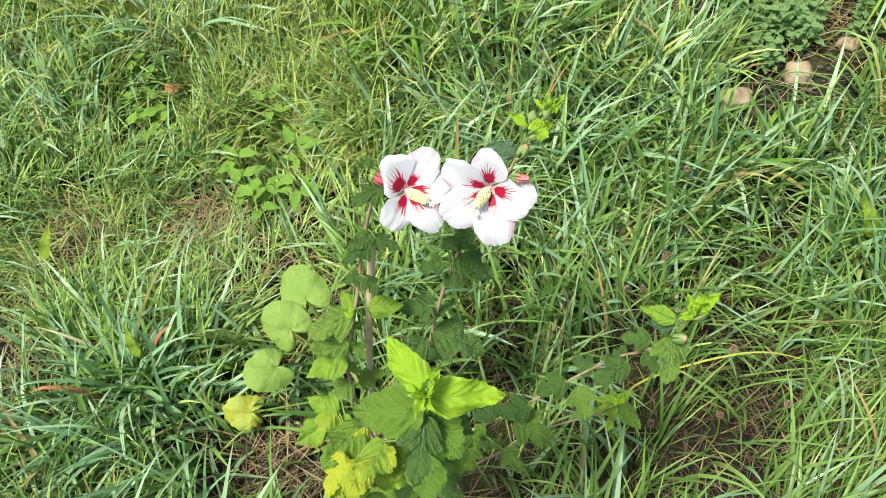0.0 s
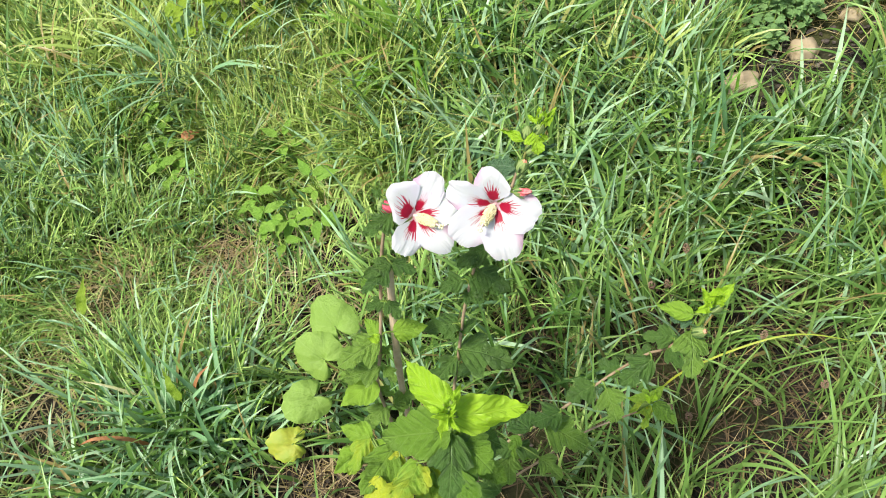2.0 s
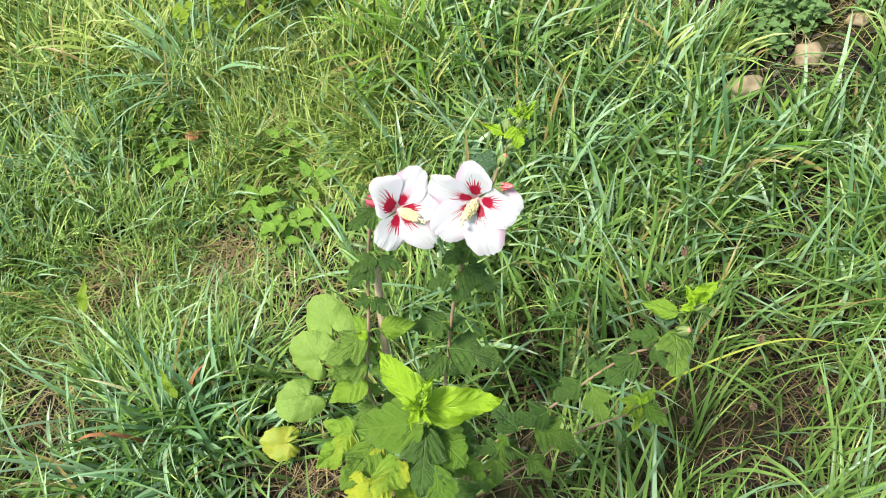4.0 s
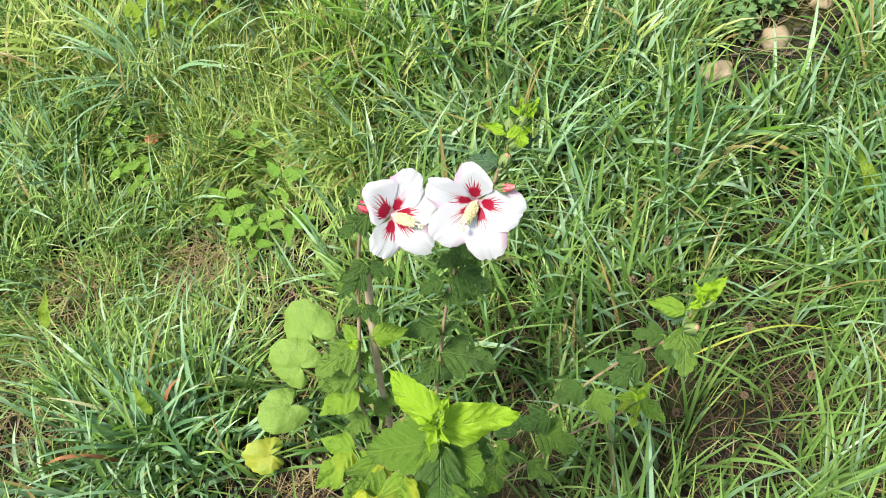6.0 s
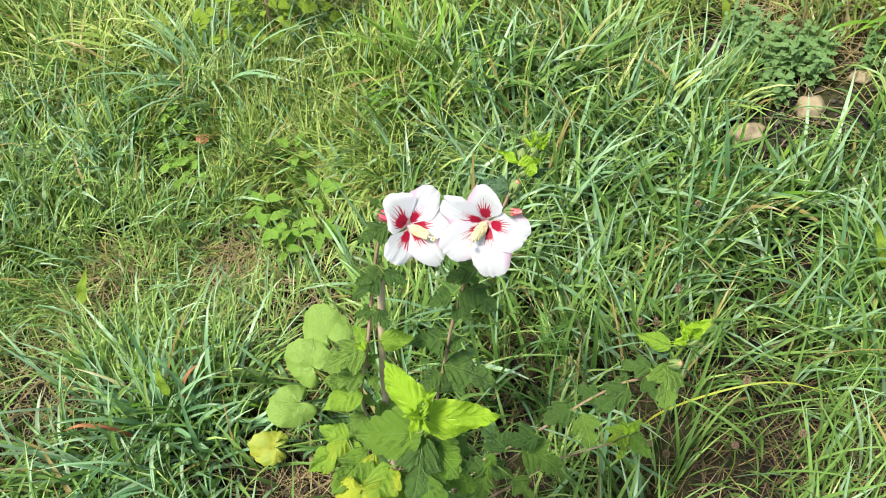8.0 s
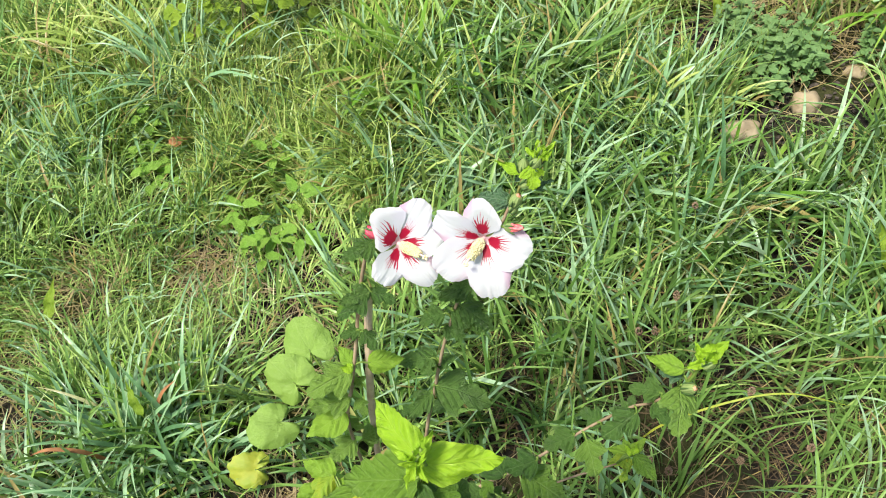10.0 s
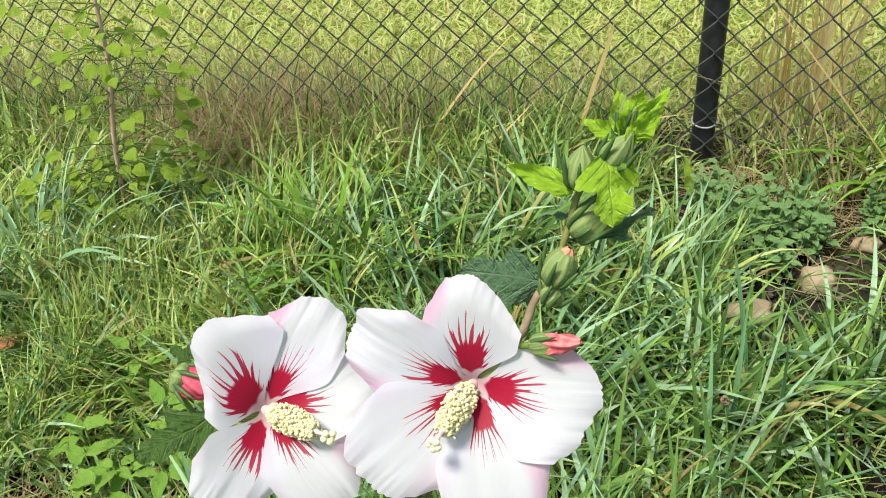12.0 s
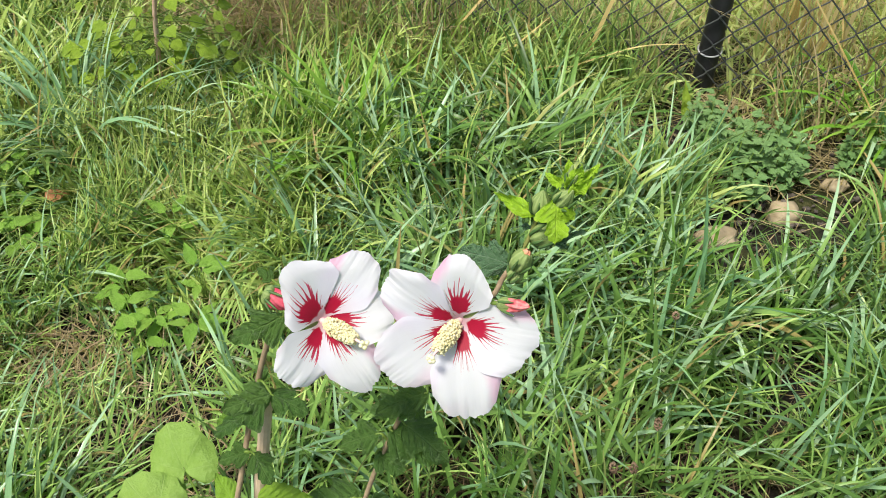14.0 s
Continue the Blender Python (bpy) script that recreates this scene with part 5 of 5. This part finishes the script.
# ---- stones ----
def stone(at, size, seed, label):
    g = Geo().ball((0, 0, 0), 1.0, 12, size, 0.35, seed)
    for i, p in enumerate(g.v):
        v = Vector(p)
        k = 1 + 0.06 * noise.noise(v * 60 + Vector((seed, 0, 0)))
        g.v[i] = tuple(v * k)
    thing("stone", at, label, "stone", "stones on the bare soil", g.mesh("stone", M_STONE))


stone((0.585, 0.590, 0.012), (0.036, 0.022, 0.022), 1, "flat tan stone on dark bare soil")
stone((0.712, 0.652, 0.010), (0.026, 0.022, 0.024), 2, "rough tan stone half hidden by grass")
stone((0.824, 0.728, 0.006), (0.022, 0.015, 0.014), 5, "small pale stone on bare soil")


# ---- weeds ----
def oval_leaf(seed, width=0.5, fold=0.2, droop=0.2, teeth=0.03, rows=10):
    return oval_blade(teeth, width, fold, droop, seed, rows, 3)


OVAL = {k: [oval_leaf(s + 60, w).mesh("leaf", m) for s in range(3)] for k, m, w in (("weed", M_WEED, 0.42), ("clover", M_WEED, 0.72), ("mint", M_MINT, 0.58), ("lime", M_LIME, 0.80), ("lance", M_LIME, 0.26))}


def rosette(at, n, size, kind, label, category, lift=0.5, group="", name="broadleaf_weed", seed=0, spread=0.01):
    rnd = random.Random(seed)
    root = thing(name, (at[0], at[1], 0), label, category, group)
    for i in range(n):
        a = i * 2.4 + rnd.uniform(-0.3, 0.3)
        d = Vector((math.cos(a), math.sin(a), 0))
        b = d * rnd.uniform(0.3, 1.0) * spread + Vector((0, 0, at[2] * rnd.uniform(0.5, 1.1)))
        s = size * rnd.uniform(0.8, 1.4)
        t = b + d * s + Vector((0, 0, s * rnd.uniform(-0.1, lift)))
        part("leaf", rnd.choice(OVAL[kind]), root, facing(b, t, (0, -0.2, 1)) @ Matrix.Diagonal((s, s, s, 1)))
        part("stalk", Geo().tube([(0.0, 0.0, -0.004), tuple(b * 0.5 + Vector((0, 0, 0.003))), tuple(b)], [0.0012, 0.001, 0.0008], 5).mesh("stalk", M_TWIG), root)
    return root


for i, (x, y, z, n, s) in enumerate([(-0.275, 0.575, 0.105, 4, 0.050), (-0.325, 0.465, 0.10, 5, 0.056), (-0.266, 0.405, 0.095, 6, 0.048), (-0.205, 0.395, 0.095, 6, 0.050), (-0.272, 0.365, 0.085, 4, 0.055), (-0.212, 0.468, 0.10, 5, 0.046), (-0.338, 0.553, 0.09, 3, 0.040), (-0.374, 0.626, 0.09, 4, 0.034), (-0.367, 0.734, 0.11, 4, 0.036), (-0.31, 0.42, 0.08, 4, 0.044), (0.42, 0.50, 0.10, 4, 0.031), (0.16, 0.86, 0.12, 5, 0.028), (-0.10, 0.90, 0.12, 5, 0.031)]):
    rosette((x, y, z - 0.022), n, s * 0.8, "weed", "low weed with long pale green leaves in the grass", "weed", group="broad-leaved weeds", seed=i)
for i, (x, y, z, n) in enumerate([(-0.545, 0.688, 0.11, 7), (-0.534, 0.610, 0.10, 6), (-0.525, 0.561, 0.09, 7), (-0.500, 0.565, 0.09, 5), (-0.56, 0.64, 0.09, 5)]):
    rosette((x, y, z - 0.015), n, 0.027, "clover", "small round-leaved weed among blue-green grass", "weed", group="round-leaved weeds", seed=40 + i, spread=0.016)


def herb_patch():
    """The low dark herb: many stems with pairs of small leaves."""
    rnd = random.Random(4)
    root = thing("herb_plant", (0, 0, 0), "low bushy herb with small dark green leaves on bare soil", "herb")
    centres = [(0.665, 0.783, 0.060, 42), (0.634, 0.858, 0.050, 30), (0.734, 0.756, 0.050, 30), (0.541, 0.716, 0.030, 15), (0.877, 0.752, 0.050, 17), (0.658, 0.692, 0.035, 17)]
    leaves = Geo()
    proto = [oval_leaf(90 + k, 0.62, 0.2, 0.25, 0.03, 6) for k in range(3)]
    made = 0
    for cx, cy, rad, n in centres:
        for _ in range(n):
            a, r = rnd.uniform(0, 6.28), rad * math.sqrt(rnd.random())
            h = rnd.uniform(0.03, 0.10) * (rad / 0.06) ** 0.6
            foot = Vector((cx + 0.7 * r * math.cos(a), cy + 0.7 * r * math.sin(a), -0.004))
            top = Vector((cx + 1.1 * r * math.cos(a), cy + 1.1 * r * math.sin(a), h))
            part("stalk", Geo().tube([foot, (foot + top) / 2 + Vector((0, 0, 0.006)), top], [0.0011, 0.001, 0.0006], 4).mesh("stalk", M_TWIG), root)
            for k in range(3):
                p = foot.lerp(top, 1 - 0.24 * k)
                for q in range(2):
                    b = rnd.uniform(0, 6.28) if k == 0 else a + 1.57 * k + 3.14 * q
                    d = Vector((math.cos(b), math.sin(b), rnd.uniform(0.0, 0.4)))
                    s = rnd.uniform(0.014, 0.027) * (0.8 + 0.1 * k)
                    m = facing(p, p + d * s, (0, -0.2, 1)) @ Matrix.Diagonal((s, s, s, 1))
                    if made < 290 and k < 2:
                        part("leaf", OVAL["mint"][made % 3], root, m)
                        made += 1
                    else:
                        src = proto[rnd.randrange(3)]
                        o = len(leaves.v)
                        leaves.v += [tuple(m @ Vector(v)) for v in src.v]
                        leaves.uv += src.uv
                        leaves.f += [tuple(o + i for i in f) for f in src.f]
    ob = part("foliage", leaves.mesh("foliage", M_MINT), root)
    tagged(ob, kind="stuff")


herb_patch()


def leafy_weed():
    """The upright weed at the fence: a pinkish stalk and rounded lime leaves."""
    rnd = random.Random(8)
    root = thing("leafy_weed", (0, 0, 0), "upright weed with a pinkish stalk and rounded lime leaves", "weed")
    line = curve([(-0.40, 0.945, -0.01), (-0.385, 0.944, 0.08), (-0.36, 0.945, 0.22), (-0.325, 0.95, 0.36), (-0.31, 0.955, 0.5)], 8)
    part("stalk", Geo().tube(line, taper(len(line), 0.0056, 0.003), 8).mesh("stalk", M_REDSTALK), root, None, "pinkish woody stalk")
    for i in range(280):
        p = line[rnd.randrange(3, len(line))] if i % 2 == 0 else line[rnd.randrange(3, 16)]
        a = i * 2.4
        reach = rnd.uniform(0.02, 0.15)
        d = Vector((math.cos(a), 0.6 * math.sin(a), rnd.uniform(-0.2, 0.3)))
        b = p + d * reach
        s = rnd.uniform(0.017, 0.033)
        part("petiole", Geo().tube([p, (p + b) / 2 + Vector((0, 0, 0.006)), b], [0.0012, 0.001, 0.0007], 4).mesh("petiole", M_TWIG), root)
        part("leaf", rnd.choice(OVAL["lime"]), root, facing(b, b + d * s + Vector((0, 0, -0.3 * s)), (0, -0.6, 1)) @ Matrix.Diagonal((s, s, s, 1)))


leafy_weed()


def lance_leaf(at, tip, size, label):
    root = thing("lance_leaf_weed", (at[0], at[1], 0), label, "weed", "lance-leaved weeds")
    b, t = Vector((0, 0, at[2])), Vector(tip) - Vector((at[0], at[1], 0))
    g = Geo().tube([(0, 0, -0.004), (0.001, 0, at[2] * 0.5), tuple(b)], [0.0012, 0.001, 0.0008], 5)
    part("stalk", g.mesh("stalk", M_TWIG), root)
    part("leaf", OVAL["lance"][0], root, facing(b, t, (0, -0.8, 0.6)) @ Matrix.Diagonal((size, size, size, 1)))


lance_leaf((-0.385, 0.042, 0.10), (-0.392, 0.062, 0.165), 0.066, "single upright toothed lime leaf in the grass")
lance_leaf((-0.637, 0.258, 0.05), (-0.605, 0.288, 0.12), 0.080, "upright lance-shaped lime leaf in short turf")
lance_leaf((-0.477, 0.118, 0.06), (-0.446, 0.130, 0.13), 0.070, "upright lance-shaped lime leaf beside a grass tuft")
lance_leaf((0.72, 0.237, 0.06), (0.698, 0.265, 0.14), 0.088, "upright lance-shaped lime leaf in the grass")
lance_leaf((0.60, 0.90, 0.02), (0.592, 0.925, 0.10), 0.075, "upright lance-shaped lime leaf beside the post")


def dead_leaf():
    m = oval_leaf(77, 0.7, 0.5, 0.5, 0.06).mesh("dead_leaf", M_RUST)
    ob = thing("dead_leaf", (0, 0, 0), "curled rust-brown dead leaf lying in the grass", "leaf", me=m)
    ob.matrix_world = facing((-0.495, 0.628, 0.075), (-0.462, 0.640, 0.085), (0.2, -0.3, 1)) @ Matrix.Diagonal((0.036, 0.036, 0.036, 1))


dead_leaf()


def seed_head(top, foot, length, label):
    root = thing("plantain_seed_head", (0, 0, 0), label, "seed head", "plantain seed heads")
    t, f = Vector(top), Vector(foot)
    line = curve([f, f.lerp(t, 0.5) + Vector((0.006, 0, 0.008)), t], 6)
    part("stalk", Geo().tube(line, taper(len(line), 0.0010, 0.0008), 5).mesh("stalk", M_TWIG), root)
    d = (line[-1] - line[-3]).normalized()
    side = d.orthogonal().normalized()
    up = d.cross(side)
    rnd = random.Random(int(top[0] * 1000))
    g = Geo()
    for i in range(46):
        s = rnd.random()
        a = i * 2.4
        r = 0.0042 * math.sin(math.pi * (0.12 + 0.8 * s))
        g.ball(t + d * length * (s - 0.3) + (side * math.cos(a) + up * math.sin(a)) * r, 0.0014, 3)
    part("head", g.mesh("head", M_SEED), root, None, "brown cone of dry seeds")


for top, foot, ln in (((0.357, 0.114, 0.134), (0.35, 0.07, 0), 0.013), ((0.336, 0.116, 0.132), (0.34, 0.08, 0), 0.013), ((0.396, 0.174, 0.125), (0.385, 0.12, 0), 0.014), ((0.465, 0.021, 0.126), (0.40, -0.03, 0), 0.012), ((0.519, -0.058, 0.128), (0.50, -0.08, 0), 0.012), ((0.44, -0.06, 0.10), (0.43, -0.08, 0), 0.011), ((0.35, -0.07, 0.10), (0.34, -0.09, 0), 0.011), ((0.33, -0.05, 0.09), (0.33, -0.07, 0), 0.010), ((0.45, 0.34, 0.12), (0.44, 0.30, 0), 0.010)):
    seed_head(top, foot, ln, "dry brown plantain seed head on a thin stalk")


def strip(points, width, material):
    """A long narrow blade along a line."""
    line = curve(points, 7)
    rows = []
    for i, p in enumerate(line):
        d = (line[min(i + 1, len(line) - 1)] - line[max(i - 1, 0)]).normalized()
        side = d.cross(Vector((0.1, -0.4, 1))).normalized()
        s = i / (len(line) - 1)
        w = width * 0.5 * min(1, 0.5 + 3 * s) * (1 - s ** 4) + 0.0002
        rows.append([p - side * w, p - Vector((0, 0, 0.3 * w)), p + side * w])
    return Geo().sheet(rows).mesh("grass_blade", material)


def loose_grass(points, width, material, label):
    thing("tall_straw", (0, 0, 0), label, "dry grass", "single tall straws", strip(points, width, material))


loose_grass([(0.32, 0.01, -0.004), (0.361, 0.013, 0.06), (0.442, 0.013, 0.12), (0.511, 0.015, 0.13), (0.59, 0.008, 0.10)], 0.0026, M_YELLOW, "long arching yellowed grass over the lawn")
for foot, points in ((left_tufts[0], [(-0.02, -0.03, 0.0), (-0.04, -0.038, 0.09), (-0.075, -0.046, 0.128), (-0.11, -0.05, 0.12)]), (left_tufts[3], [(0.015, -0.03, 0.0), (0.025, -0.02, 0.08), (0.044, -0.009, 0.115), (0.065, 0.005, 0.125)])):
    part("grass_blade", strip(points, 0.006, M_RUST), foot, None, "rusty brown dead blade")
# dry stalks leaning along the fence
for points, width in (([(0.405, 1.03, 0.0), (0.434, 1.021, 0.13), (0.470, 1.011, 0.26), (0.482, 1.008, 0.31)], 0.0075),
                      ([(0.105, 1.115, 0.0), (0.186, 1.092, 0.128), (0.254, 1.073, 0.219), (0.33, 1.052, 0.30)], 0.006),
                      ([(0.96, 0.85, 0.0), (0.90, 0.867, 0.087), (0.80, 0.895, 0.22), (0.712, 0.921, 0.335), (0.66, 0.935, 0.40)], 0.005),
                      ([(0.26, 1.03, 0.0), (0.32, 1.012, 0.036), (0.42, 0.983, 0.10), (0.508, 0.958, 0.145), (0.60, 0.93, 0.165)], 0.0035),
                      ([(0.185, 1.05, 0.0), (0.228, 1.038, 0.05), (0.30, 1.018, 0.13), (0.346, 1.005, 0.184)], 0.004)):
    loose_grass(points, width, M_GOLD, "long dry golden grass stalk leaning by the fence")
golden = random.Random(8)
for k in range(16):
    x = 0.875 + golden.gauss(0, 0.022)
    y = 1.085 - (x - 0.875) * 0.287 + golden.uniform(-0.03, 0.03)
    lean, z = golden.gauss(0, 0.03), golden.uniform(0.28, 0.46)
    loose_grass([(x, y, -0.004), (x + lean * 0.4, y, z * 0.5), (x + lean * 1.3, y + 0.01, z)], golden.uniform(0.004, 0.0075), M_GOLD, "tall upright golden dry grass behind the fence")


# ---- the fence ----
def fence():
    y = 0.0
    root = thing("chain_link_fence", (POST[0], POST[1], 0), "black coated chain-link fence with a round post", "fence")
    root.rotation_euler = (0, 0, FENCE_TURN)
    px = 0.0
    post = part("post", Geo().tube([(px, y, -0.3), (px, y, 0.0), (px, y, 0.6), (px, y, 1.25)], [0.0205] * 4, 20).mesh("post", M_POST), root, None, "black round steel post")
    part("post_cap", Geo().ball((px, y, 1.25), 0.022, 8, (1, 1, 0.6)).mesh("post_cap", M_POST), post)
    for z in (0.10, 0.42, 0.8):
        ring = [(px + 0.0225 * math.cos(a), y + 0.0225 * math.sin(a), z + 0.004 * math.sin(a)) for a in np.linspace(0, 2 * math.pi, 18)]
        part("tie_wire", Geo().tube(ring, [0.0016] * 18, 6).mesh("tie_wire", M_TIE), post)
    # each wire zigzags upwards and hooks round its neighbour
    pitch, rise = 0.0290, 0.058
    pts = []
    for k in range(0, 42):
        x = pitch / 2 if k % 2 else -pitch / 2
        z = 0.035 + k * rise / 2
        pts += [(x * 0.80, -0.002, z - 0.004), (x * 1.05, 0.0, z), (x * 0.80, 0.002, z + 0.004)]
    me = Geo().tube(pts, [0.0015] * len(pts), 6).mesh("wire", M_WIRE)
    for k in range(172):
        flip = Matrix.Diagonal((1, 1, 1, 1)) if k % 2 else Matrix.Rotation(math.pi, 4, "Z")
        part("wire", me, root, Matrix.Translation((-3.0 + pitch * k, y - 0.025, 0)) @ flip)
    part("top_rail", Geo().tube([(-3.1, y, 1.24), (2.05, y, 1.24)], [0.017] * 2, 14).mesh("top_rail", M_POST), root, None, "black steel top rail")


fence()
